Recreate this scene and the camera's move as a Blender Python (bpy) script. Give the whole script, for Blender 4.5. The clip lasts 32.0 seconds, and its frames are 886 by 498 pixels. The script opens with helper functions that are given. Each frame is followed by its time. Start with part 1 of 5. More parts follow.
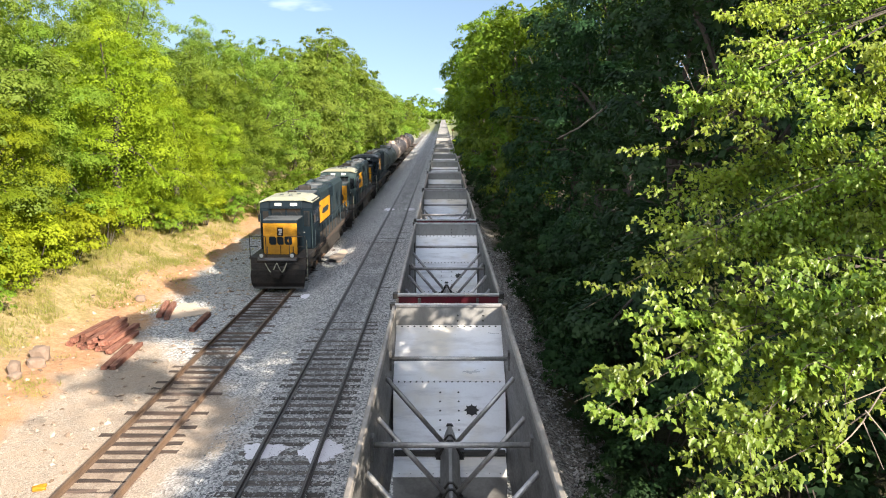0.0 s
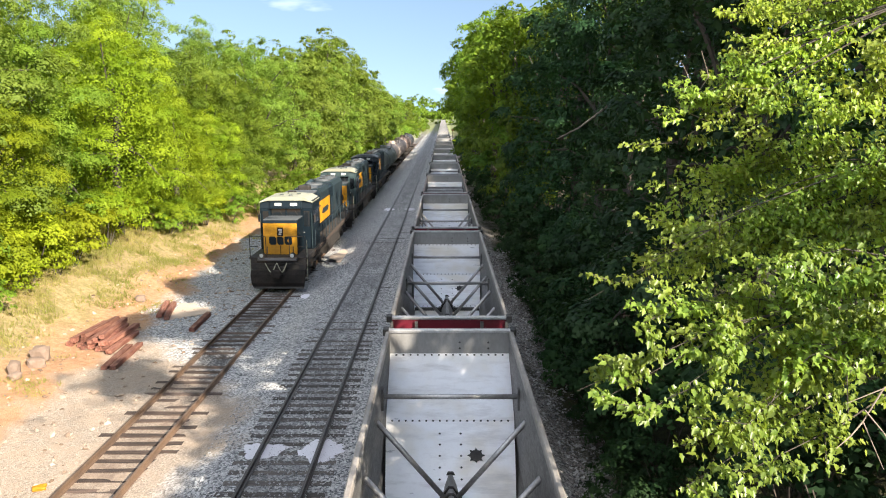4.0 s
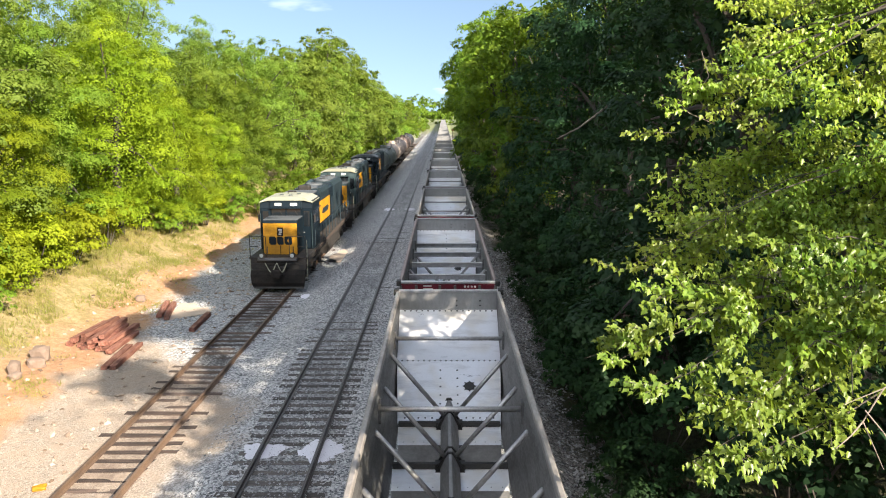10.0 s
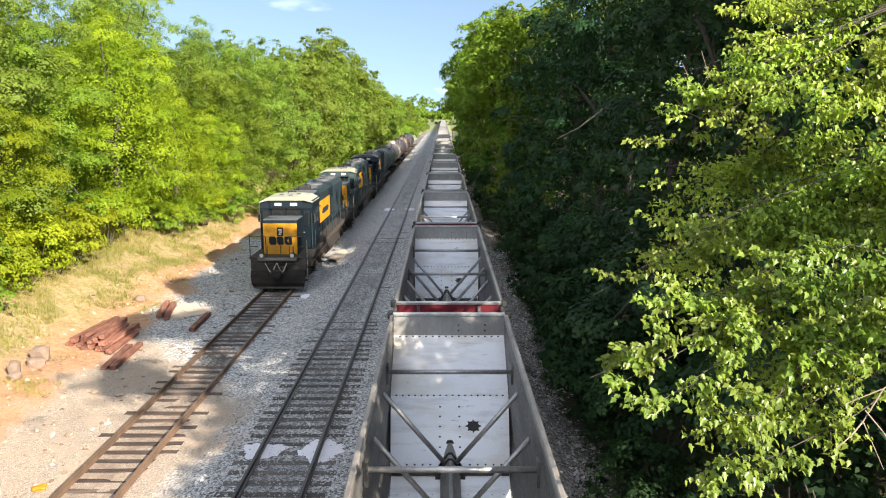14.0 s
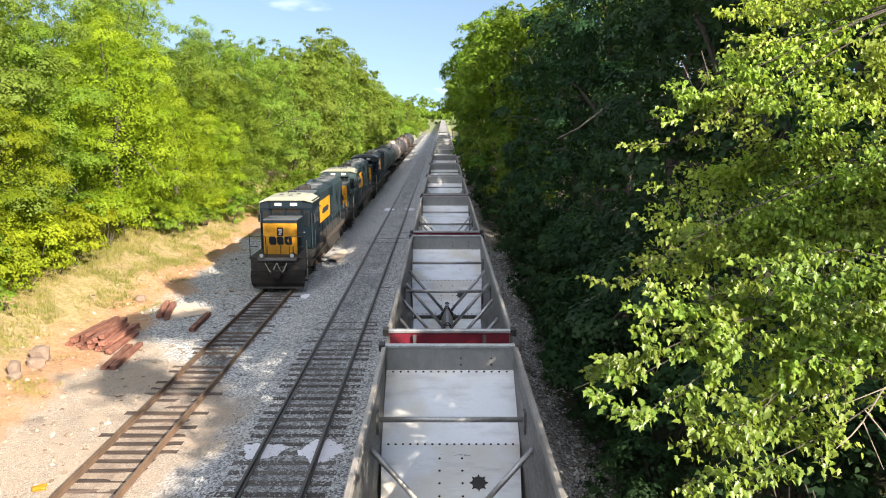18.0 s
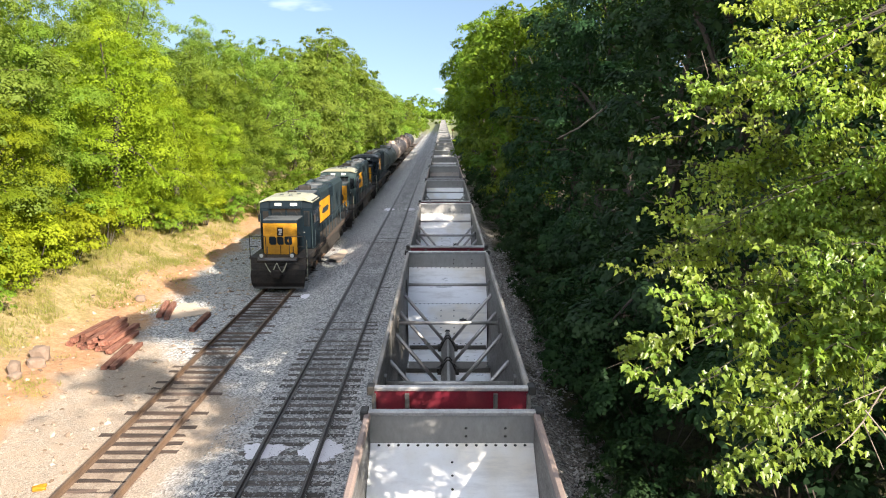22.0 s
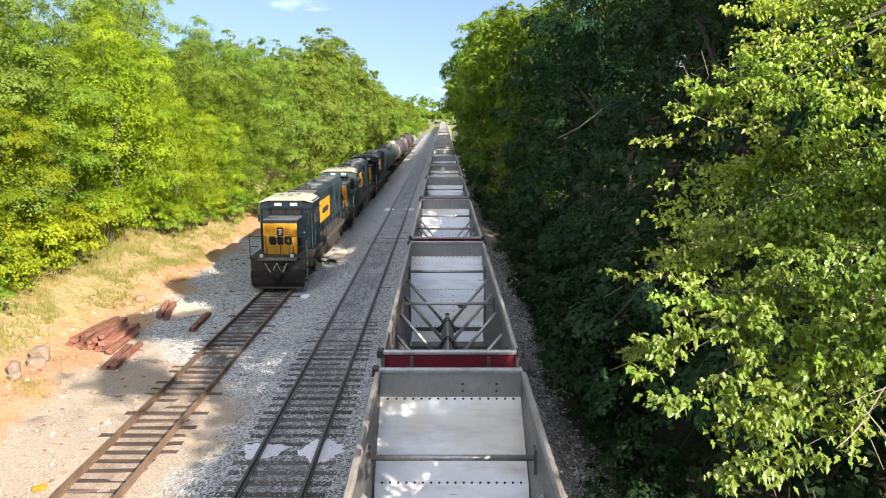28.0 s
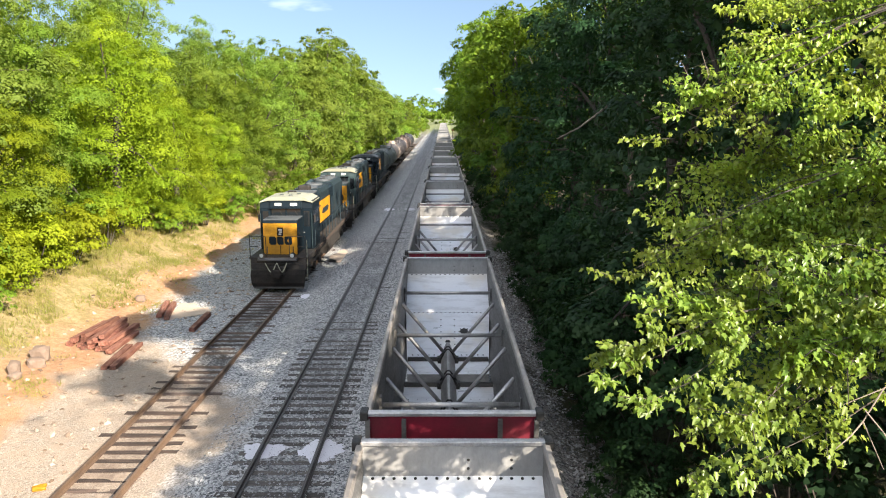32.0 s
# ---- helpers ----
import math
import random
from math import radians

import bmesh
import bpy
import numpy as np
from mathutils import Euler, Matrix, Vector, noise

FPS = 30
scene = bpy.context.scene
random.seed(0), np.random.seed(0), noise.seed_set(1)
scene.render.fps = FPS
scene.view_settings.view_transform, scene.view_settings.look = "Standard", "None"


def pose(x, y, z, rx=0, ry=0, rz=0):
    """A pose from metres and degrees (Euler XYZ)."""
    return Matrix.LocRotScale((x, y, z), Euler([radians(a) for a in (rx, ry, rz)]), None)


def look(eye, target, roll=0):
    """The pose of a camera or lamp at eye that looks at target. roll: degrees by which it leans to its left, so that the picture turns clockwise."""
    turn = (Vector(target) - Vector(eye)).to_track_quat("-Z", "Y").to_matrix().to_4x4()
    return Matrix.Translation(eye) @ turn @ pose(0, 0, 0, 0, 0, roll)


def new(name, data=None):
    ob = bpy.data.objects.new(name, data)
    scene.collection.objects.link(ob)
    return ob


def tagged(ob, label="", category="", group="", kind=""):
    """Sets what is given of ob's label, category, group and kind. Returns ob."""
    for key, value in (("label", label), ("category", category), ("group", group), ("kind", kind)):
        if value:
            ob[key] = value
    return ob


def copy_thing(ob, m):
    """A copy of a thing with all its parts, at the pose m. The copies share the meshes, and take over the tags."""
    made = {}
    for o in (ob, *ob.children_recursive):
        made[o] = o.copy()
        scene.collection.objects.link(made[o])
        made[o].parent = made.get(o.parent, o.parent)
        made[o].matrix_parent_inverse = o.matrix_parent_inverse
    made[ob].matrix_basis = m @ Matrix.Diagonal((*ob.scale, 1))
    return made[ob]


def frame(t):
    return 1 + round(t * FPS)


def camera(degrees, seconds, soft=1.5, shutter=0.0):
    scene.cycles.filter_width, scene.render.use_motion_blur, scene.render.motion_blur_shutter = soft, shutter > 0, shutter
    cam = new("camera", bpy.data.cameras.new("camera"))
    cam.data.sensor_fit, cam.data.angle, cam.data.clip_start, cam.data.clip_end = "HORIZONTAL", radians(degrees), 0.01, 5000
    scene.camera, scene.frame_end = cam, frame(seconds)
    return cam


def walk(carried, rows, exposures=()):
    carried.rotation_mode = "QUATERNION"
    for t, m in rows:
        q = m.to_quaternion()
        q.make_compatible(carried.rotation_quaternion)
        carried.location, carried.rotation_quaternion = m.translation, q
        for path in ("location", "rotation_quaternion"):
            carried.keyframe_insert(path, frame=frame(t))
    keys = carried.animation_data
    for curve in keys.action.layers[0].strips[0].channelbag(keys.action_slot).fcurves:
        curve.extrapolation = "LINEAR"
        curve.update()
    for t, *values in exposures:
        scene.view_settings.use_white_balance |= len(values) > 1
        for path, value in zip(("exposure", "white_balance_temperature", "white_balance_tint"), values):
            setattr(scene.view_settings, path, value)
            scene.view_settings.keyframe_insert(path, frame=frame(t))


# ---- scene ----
cam = camera(62.2, 32.0, soft=1.05)
EYE = (0.0, 0.0, 8.51)
STAND = look(EYE, (0.0, 100.0, 8.51 - 18.46))
walk(cam, [(0.0, STAND), (32.0, STAND)], exposures=[(0.0, 1.62), (32.0, 1.62)])

# ---- light ----
SUN_DIR = Vector((0.66, -0.75, 0.0)).normalized()
SUN_ELEV = radians(28)


def make_world():
    w = bpy.data.worlds.new("sky")
    w.use_nodes = True
    nt = w.node_tree
    nt.nodes.clear()
    out = nt.nodes.new("ShaderNodeOutputWorld")
    bg = nt.nodes.new("ShaderNodeBackground")
    sky = nt.nodes.new("ShaderNodeTexSky")
    sky.sky_type, sky.sun_disc = "NISHITA", False
    sky.sun_elevation = SUN_ELEV
    sky.sun_rotation = math.atan2(SUN_DIR.x, SUN_DIR.y)
    sky.air_density, sky.dust_density, sky.ozone_density = 1.0, 0.15, 0.3
    lift = nt.nodes.new("ShaderNodeVectorMath")
    lift.operation = "MULTIPLY_ADD"
    lift.inputs[1].default_value, lift.inputs[2].default_value = (1, 1, 0.8), (0, 0, 0.165)
    where = nt.nodes.new("ShaderNodeTexCoord")
    nt.links.new(where.outputs["Generated"], lift.inputs[0])
    nt.links.new(lift.outputs[0], sky.inputs["Vector"])
    # thin summer clouds, flattened towards the horizon
    geo = nt.nodes.new("ShaderNodeTexCoord")
    sep = nt.nodes.new("ShaderNodeSeparateXYZ")
    nt.links.new(geo.outputs["Generated"], sep.inputs[0])
    up = nt.nodes.new("ShaderNodeMath")
    up.operation = "ADD"
    up.inputs[1].default_value = 0.16
    nt.links.new(sep.outputs["Z"], up.inputs[0])
    comb = nt.nodes.new("ShaderNodeCombineXYZ")
    for i, ax in enumerate("XY"):
        d = nt.nodes.new("ShaderNodeMath")
        d.operation = "DIVIDE"
        nt.links.new(sep.outputs[ax], d.inputs[0])
        nt.links.new(up.outputs[0], d.inputs[1])
        nt.links.new(d.outputs[0], comb.inputs[i])
    nz = nt.nodes.new("ShaderNodeTexNoise")
    nz.inputs["Scale"].default_value = 0.55
    nz.inputs["Detail"].default_value = 6
    nz.inputs["Roughness"].default_value = 0.55
    drift = nt.nodes.new("ShaderNodeVectorMath")
    drift.operation = "ADD"
    drift.inputs[1].default_value = (0.42, 0.0, 0.0)
    nt.links.new(comb.outputs[0], drift.inputs[0])
    nt.links.new(drift.outputs[0], nz.inputs["Vector"])
    # broken cumulus thinning out towards the horizon; the unseen part overhead is added as fill light
    high = nt.nodes.new("ShaderNodeMapRange")
    high.inputs[1].default_value, high.inputs[2].default_value = 0.115, 0.24
    high.inputs[3].default_value, high.inputs[4].default_value = -0.045, 0.09
    nt.links.new(sep.outputs["Z"], high.inputs[0])
    cover = nt.nodes.new("ShaderNodeMath")
    nt.links.new(nz.outputs[0], cover.inputs[0])
    nt.links.new(high.outputs[0], cover.inputs[1])
    edge = nt.nodes.new("ShaderNodeMapRange")
    edge.inputs[1].default_value, edge.inputs[2].default_value = 0.54, 0.70
    nt.links.new(cover.outputs[0], edge.inputs[0])
    mix = nt.nodes.new("ShaderNodeMix")
    mix.data_type = "RGBA"
    nt.links.new(edge.outputs[0], mix.inputs[0])
    nt.links.new(sky.outputs[0], mix.inputs[6])
    mix.inputs[7].default_value = (11.5, 11.8, 12.3, 1)
    nt.links.new(mix.outputs[2], bg.inputs[0])
    bg.inputs[1].default_value = 0.063
    nt.links.new(bg.outputs[0], out.inputs[0])
    scene.world = w


make_world()
sun = new("sun", bpy.data.lights.new("sun", "SUN"))
sun.data.energy, sun.data.angle, sun.data.color = 4.8, radians(0.53), (1.0, 0.90, 0.75)
sun_to = Vector((SUN_DIR.x * math.cos(SUN_ELEV), SUN_DIR.y * math.cos(SUN_ELEV), math.sin(SUN_ELEV)))
sun.matrix_world = look(sun_to * 100, (0, 0, 0))


# ---- materials ----
def nodes_of(name):
    m = bpy.data.materials.new(name)
    m.use_nodes = True
    nt = m.node_tree
    return m, nt, nt.nodes["Principled BSDF"], nt.nodes["Material Output"]


def add(nt, kind, **values):
    n = nt.nodes.new(kind)
    for k, v in values.items():
        n.inputs[k].default_value = v
    return n


def blend(nt, fac, a, b, mode="MIX"):
    """A colour mix; each input is a socket or a value."""
    n = nt.nodes.new("ShaderNodeMix")
    n.data_type, n.blend_type = "RGBA", mode
    for sock, v in ((n.inputs[0], fac), (n.inputs[6], a), (n.inputs[7], b)):
        if hasattr(v, "is_output"):
            nt.links.new(v, sock)
        elif isinstance(v, tuple):
            sock.default_value = (*v, 1)[:4]
        else:
            sock.default_value = v
    return n.outputs[2]


def ramp(nt, sock, lo, hi, a=0.0, b=1.0):
    n = nt.nodes.new("ShaderNodeMapRange")
    n.inputs[1].default_value, n.inputs[2].default_value = lo, hi
    n.inputs[3].default_value, n.inputs[4].default_value = a, b
    nt.links.new(sock, n.inputs[0])
    return n.outputs[0]


def noise_of(nt, coord, scale, detail=4, rough=0.6, stretch=None):
    n = add(nt, "ShaderNodeTexNoise", Scale=scale, Detail=detail, Roughness=rough)
    if stretch:
        mp = nt.nodes.new("ShaderNodeMapping")
        mp.inputs["Scale"].default_value = stretch
        nt.links.new(coord, mp.inputs[0])
        coord = mp.outputs[0]
    nt.links.new(coord, n.inputs["Vector"])
    return n.outputs[0]


def surface(name, base, stain, rough=0.7, metal=0.0, big=0.8, small=14.0, amount=0.6, bump=0.15, vary=0.15, stretch=None, spec=0.4):
    """Base colour with large stains and fine grain, and a little relief."""
    m, nt, p, out = nodes_of(name)
    raw_co = nt.nodes.new("ShaderNodeTexCoord").outputs["Object"]
    info = nt.nodes.new("ShaderNodeObjectInfo")
    shift = nt.nodes.new("ShaderNodeVectorMath")
    shift.operation = "ADD"
    nt.links.new(raw_co, shift.inputs[0])
    nt.links.new(ramp(nt, info.outputs["Random"], 0, 1, 0, 60), shift.inputs[1])
    co = shift.outputs[0]
    nb = noise_of(nt, co, big, 5, 0.65, stretch)
    ns = noise_of(nt, co, small, 4, 0.7, stretch)
    c = blend(nt, ramp(nt, nb, 0.42, 0.68, 0, amount), base, stain)
    c = blend(nt, ramp(nt, ns, 0.35, 0.75, 0, 0.45), c, tuple(v * 0.55 for v in base))
    hsv = nt.nodes.new("ShaderNodeHueSaturation")
    nt.links.new(ramp(nt, info.outputs["Random"], 0, 1, 1 - vary, 1 + vary), hsv.inputs["Value"])
    nt.links.new(c, hsv.inputs["Color"])
    nt.links.new(hsv.outputs[0], p.inputs["Base Color"])
    nt.links.new(ramp(nt, ns, 0.3, 0.7, max(rough - 0.12, 0.05), min(rough + 0.12, 1)), p.inputs["Roughness"])
    p.inputs["Metallic"].default_value = metal
    p.inputs["Specular IOR Level"].default_value = spec
    if bump:
        b = add(nt, "ShaderNodeBump", Strength=bump, Distance=0.02)
        nt.links.new(ns, b.inputs["Height"])
        nt.links.new(b.outputs[0], p.inputs["Normal"])
    return m


def leafy(name, deep, fresh, dry=None, through_light=0.45, gloss=0.5, shine=0.25):
    """Leaves: a tint for each tree, a shade for each leaf, and light through the blade."""
    m, nt, p, out = nodes_of(name)
    geo = nt.nodes.new("ShaderNodeNewGeometry")
    info = nt.nodes.new("ShaderNodeObjectInfo")
    co = nt.nodes.new("ShaderNodeTexCoord").outputs["Object"]
    patch = noise_of(nt, co, 0.30, 2, 0.6)
    tuft = noise_of(nt, co, 0.9, 2, 0.5)
    c = blend(nt, ramp(nt, patch, 0.35, 0.65), deep, fresh)
    c = blend(nt, ramp(nt, tuft, 0.44, 0.58, 0, 0.45), c, deep)
    c = blend(nt, ramp(nt, geo.outputs["Random Per Island"], 0, 1, 0, 0.2), c, fresh if dry is None else dry)
    hsv = nt.nodes.new("ShaderNodeHueSaturation")
    nt.links.new(ramp(nt, info.outputs["Random"], 0, 1, 0.490, 0.514), hsv.inputs["Hue"])
    nt.links.new(ramp(nt, info.outputs["Random"], 0, 1, 0.8, 1.2), hsv.inputs["Value"])
    nt.links.new(c, hsv.inputs["Color"])
    nt.links.new(hsv.outputs[0], p.inputs["Base Color"])
    p.inputs["Roughness"].default_value = gloss
    p.inputs["Specular IOR Level"].default_value = shine
    tr = nt.nodes.new("ShaderNodeBsdfTranslucent")
    lit = blend(nt, 1.0, hsv.outputs[0], (1.25, 1.2, 0.55), "MULTIPLY")
    nt.links.new(lit, tr.inputs[0])
    ms = nt.nodes.new("ShaderNodeMixShader")
    ms.inputs[0].default_value = through_light
    nt.links.new(p.outputs[0], ms.inputs[1])
    nt.links.new(tr.outputs[0], ms.inputs[2])
    nt.links.new(ms.outputs[0], out.inputs[0])
    return m


def oil_and_shade(nt, co, c):
    """Grease and brake dust between the rails of each track, in uneven patches, plus shade painted on the siding."""
    sep = nt.nodes.new("ShaderNodeSeparateXYZ")
    nt.links.new(co, sep.inputs[0])
    patch = noise_of(nt, co, 1.1, 5, 0.7, (1, 0.4, 1))
    for xc, tint, amount in ((-3.99, (0.11, 0.11, 0.112), 0.62), (-8.62, (0.12, 0.078, 0.062), 0.85), (0.16, (0.10, 0.10, 0.102), 0.72)):
        d = nt.nodes.new("ShaderNodeMath")
        d.operation = "SUBTRACT"
        d.inputs[1].default_value = xc
        nt.links.new(sep.outputs["X"], d.inputs[0])
        a = nt.nodes.new("ShaderNodeMath")
        a.operation = "ABSOLUTE"
        nt.links.new(d.outputs[0], a.inputs[0])
        band = ramp(nt, a.outputs[0], 0.40, 0.95, amount, 0.0)
        k = nt.nodes.new("ShaderNodeMath")
        k.operation = "MULTIPLY"
        nt.links.new(band, k.inputs[0])
        nt.links.new(ramp(nt, patch, 0.38, 0.60, 1.0, 0.15), k.inputs[1])
        # past y = 22 the siding darkens further, tree shade put into the colour
        if xc == -8.62:
            along = nt.nodes.new("ShaderNodeMath")
            along.operation = "MULTIPLY"
            nt.links.new(k.outputs[0], along.inputs[0])
            nt.links.new(ramp(nt, sep.outputs["Y"], 22.0, 25.5, 0.75, 1.15), along.inputs[1])
            c = blend(nt, along.outputs[0], c, blend(nt, ramp(nt, sep.outputs["Y"], 22.0, 25.5), tint, (0.055, 0.05, 0.048)))
            continue
        c = blend(nt, k.outputs[0], c, tint)
    return c


def ground_material():
    """Grey ballast round the tracks, pale gravel and orange earth beside them, then dry grass and dark ground."""
    m, nt, p, out = nodes_of("ground_cover")
    co = nt.nodes.new("ShaderNodeTexCoord").outputs["Object"]
    sep = nt.nodes.new("ShaderNodeSeparateXYZ")
    nt.links.new(co, sep.inputs[0])

    def sums(a, b, k):
        n = nt.nodes.new("ShaderNodeMath")
        n.operation = "MULTIPLY_ADD"
        n.inputs[1].default_value = k
        nt.links.new(a, n.inputs[0])
        nt.links.new(b, n.inputs[2])
        return n.outputs[0]

    def times(a, b):
        n = nt.nodes.new("ShaderNodeMath")
        n.operation = "MULTIPLY"
        nt.links.new(a, n.inputs[0])
        nt.links.new(b, n.inputs[1])
        return n.outputs[0]

    wob = noise_of(nt, co, 0.22, 4, 0.65)
    wob2 = noise_of(nt, co, 0.9, 5, 0.7)
    x = sums(wob2, sums(wob, sep.outputs["X"], 5.0), 1.6)  # about X + 3.3
    # the grey ballast spreads wider past the pile of old sleepers, its colour also standing in for shade
    x_stone = sums(ramp(nt, sep.outputs["Y"], 21.5, 32.0, 0, 7.8), x, 1.0)
    vor = add(nt, "ShaderNodeTexVoronoi", Scale=19.0)
    nt.links.new(co, vor.inputs["Vector"])
    vor2 = add(nt, "ShaderNodeTexVoronoi", Scale=30.0)
    nt.links.new(co, vor2.inputs["Vector"])
    grain = ramp(nt, noise_of(nt, co, 4.5, 7, 0.8), 0.36, 0.64)
    fine = ramp(nt, noise_of(nt, co, 22, 4, 0.8), 0.34, 0.66)
    clods = noise_of(nt, co, 1.7, 6, 0.75)
    one = nt.nodes.new("ShaderNodeSeparateXYZ")
    nt.links.new(vor.outputs["Color"], one.inputs[0])
    two = nt.nodes.new("ShaderNodeSeparateXYZ")
    nt.links.new(vor2.outputs["Color"], two.inputs[0])
    stones = blend(nt, ramp(nt, one.outputs["X"], 0.08, 0.95), (0.085, 0.087, 0.092), (0.68, 0.67, 0.66))
    stones = blend(nt, ramp(nt, wob2, 0.40, 0.7, 0, 0.35), stones, (0.27, 0.28, 0.295))
    gravel = blend(nt, two.outputs["X"], (0.25, 0.20, 0.155), (0.50, 0.42, 0.345))
    gravel = blend(nt, ramp(nt, wob2, 0.45, 0.62, 0, 0.6), gravel, (0.44, 0.335, 0.25))
    gravel = blend(nt, ramp(nt, fine, 0.66, 0.9, 0, 0.55), gravel, (0.25, 0.185, 0.14))
    earth = blend(nt, grain, (0.34, 0.18, 0.095), (0.52, 0.315, 0.185))
    earth = blend(nt, ramp(nt, fine, 0.6, 0.9, 0, 0.5), earth, (0.28, 0.17, 0.10))
    grass = blend(nt, grain, (0.24, 0.185, 0.085), (0.46, 0.345, 0.185))
    # dark ground at both outer sides
    dark_floor = blend(nt, grain, (0.03, 0.028, 0.018), (0.07, 0.075, 0.03))
    earth = blend(nt, ramp(nt, clods, 0.54, 0.66, 0, 0.5), earth, (0.30, 0.185, 0.105))
    grass = blend(nt, ramp(nt, clods, 0.50, 0.62, 0, 0.6), grass, (0.20, 0.185, 0.06))
    c = blend(nt, ramp(nt, x_stone, -3.5, -2.3), gravel, stones)
    # grey pushed over the earth past y = 34, deepening the shaded bank by colour
    x_bank = sums(ramp(nt, sep.outputs["Y"], 34.0, 39.0, 0, 1.1), x, 1.0)
    c = blend(nt, ramp(nt, x_bank, -10.2, -9.4), earth, c)
    c = blend(nt, ramp(nt, x, -13.2, -11.4), grass, c)
    edge = blend(nt, ramp(nt, one.outputs["X"], 0.1, 0.95), (0.075, 0.068, 0.062), (0.36, 0.33, 0.31))
    c = blend(nt, ramp(nt, x, 5.7, 6.5), c, edge)
    c = blend(nt, ramp(nt, x, 6.9, 7.9), c, dark_floor)
    c = blend(nt, ramp(nt, x, -19.5, -17.0), dark_floor, c)
    far = times(ramp(nt, sep.outputs["Y"], 120, 160), ramp(nt, x, -8.0, -6.0, 1, 0))
    c = blend(nt, far, c, blend(nt, grain, (0.20, 0.23, 0.08), (0.42, 0.41, 0.25)))
    c = oil_and_shade(nt, co, c)
    c = blend(nt, ramp(nt, sep.outputs["Y"], 300, 400), c, blend(nt, grain, (0.16, 0.19, 0.07), (0.30, 0.31, 0.17)))
    nt.links.new(c, p.inputs["Base Color"])
    p.inputs["Roughness"].default_value = 0.9
    p.inputs["Specular IOR Level"].default_value = 0.2
    b = add(nt, "ShaderNodeBump", Strength=0.8, Distance=0.04)
    nt.links.new(blend(nt, ramp(nt, x_stone, -3.5, -2.3), vor2.outputs["Distance"], vor.outputs["Distance"]), b.inputs["Height"])
    nt.links.new(b.outputs[0], p.inputs["Normal"])
    return m


GROUND = ground_material()


def steel_material():
    """Coal-polished plate: pale, with cream patches and dark sideways smears."""
    m, nt, p, out = nodes_of("polished_worn_steel")
    raw_co = nt.nodes.new("ShaderNodeTexCoord").outputs["Object"]
    info = nt.nodes.new("ShaderNodeObjectInfo")
    shift = nt.nodes.new("ShaderNodeVectorMath")
    shift.operation = "ADD"
    nt.links.new(raw_co, shift.inputs[0])
    nt.links.new(ramp(nt, info.outputs["Random"], 0, 1, 0, 60), shift.inputs[1])
    co = shift.outputs[0]
    cloud = noise_of(nt, co, 0.55, 3, 0.55)
    smear = noise_of(nt, co, 1.3, 5, 0.65, (0.6, 2.4, 2.4))
    grain = noise_of(nt, co, 18, 3, 0.6)
    c = blend(nt, ramp(nt, cloud, 0.50, 0.66, 0, 0.8), (0.90, 0.895, 0.91), (0.74, 0.67, 0.56))
    c = blend(nt, ramp(nt, smear, 0.50, 0.74, 0, 0.65), c, (0.46, 0.44, 0.44))
    c = blend(nt, ramp(nt, grain, 0.5, 0.8, 0, 0.15), c, (0.50, 0.48, 0.47))
    hsv = nt.nodes.new("ShaderNodeHueSaturation")
    nt.links.new(ramp(nt, info.outputs["Random"], 0, 1, 0.86, 1.08), hsv.inputs["Value"])
    nt.links.new(c, hsv.inputs["Color"])
    nt.links.new(hsv.outputs[0], p.inputs["Base Color"])
    nt.links.new(ramp(nt, smear, 0.3, 0.7, 0.26, 0.5), p.inputs["Roughness"])
    p.inputs["Metallic"].default_value = 0.4
    b = add(nt, "ShaderNodeBump", Strength=0.08, Distance=0.03)
    nt.links.new(cloud, b.inputs["Height"])
    nt.links.new(b.outputs[0], p.inputs["Normal"])
    return m


STEEL = steel_material()
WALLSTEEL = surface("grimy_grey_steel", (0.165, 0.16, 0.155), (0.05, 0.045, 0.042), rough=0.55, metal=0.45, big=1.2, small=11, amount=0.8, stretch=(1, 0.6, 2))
HOODGREY = surface("scoured_grey_hood", (0.30, 0.295, 0.29), (0.13, 0.125, 0.12), rough=0.5, metal=0.4, big=2.0, small=14, amount=0.8, stretch=(2, 0.5, 2))
BARSTEEL = surface("rubbed_grey_bar", (0.46, 0.45, 0.45), (0.22, 0.205, 0.195), rough=0.45, metal=0.6, big=2.5, small=20, amount=0.7)
PLOUGH = surface("scuffed_black_plough", (0.016, 0.014, 0.013), (0.045, 0.036, 0.03), rough=0.8, big=1.5, small=14, amount=0.7, bump=0.3, spec=0.2)
DARKSTEEL = surface("black_steel", (0.035, 0.034, 0.034), (0.07, 0.06, 0.05), rough=0.6, metal=0.3, big=2, small=20)
# scuffed grey-brown, lifted towards cream for the sunlight on its near end
CHORD = surface("sun_toned_top_chord", (0.36, 0.325, 0.295), (0.13, 0.118, 0.11), rough=0.55, metal=0.3, big=1.7, small=16, amount=0.9, stretch=(1, 0.4, 1))
CHORD_RED = surface("faded_red_chord", (0.30, 0.225, 0.20), (0.15, 0.125, 0.115), rough=0.6, metal=0.1, big=1.5, small=16, amount=0.6)
ENDRED = surface("oxide_red_paint", (0.135, 0.008, 0.020), (0.06, 0.016, 0.018), rough=0.5, big=1.2, small=12, amount=0.6)
WHITEMARK = surface("white_stencil", (0.62, 0.60, 0.58), (0.36, 0.33, 0.32), rough=0.6)
RAIL = surface("rail_steel", (0.075, 0.068, 0.066), (0.12, 0.085, 0.065), rough=0.4, metal=0.6, big=1, small=25, amount=0.6)
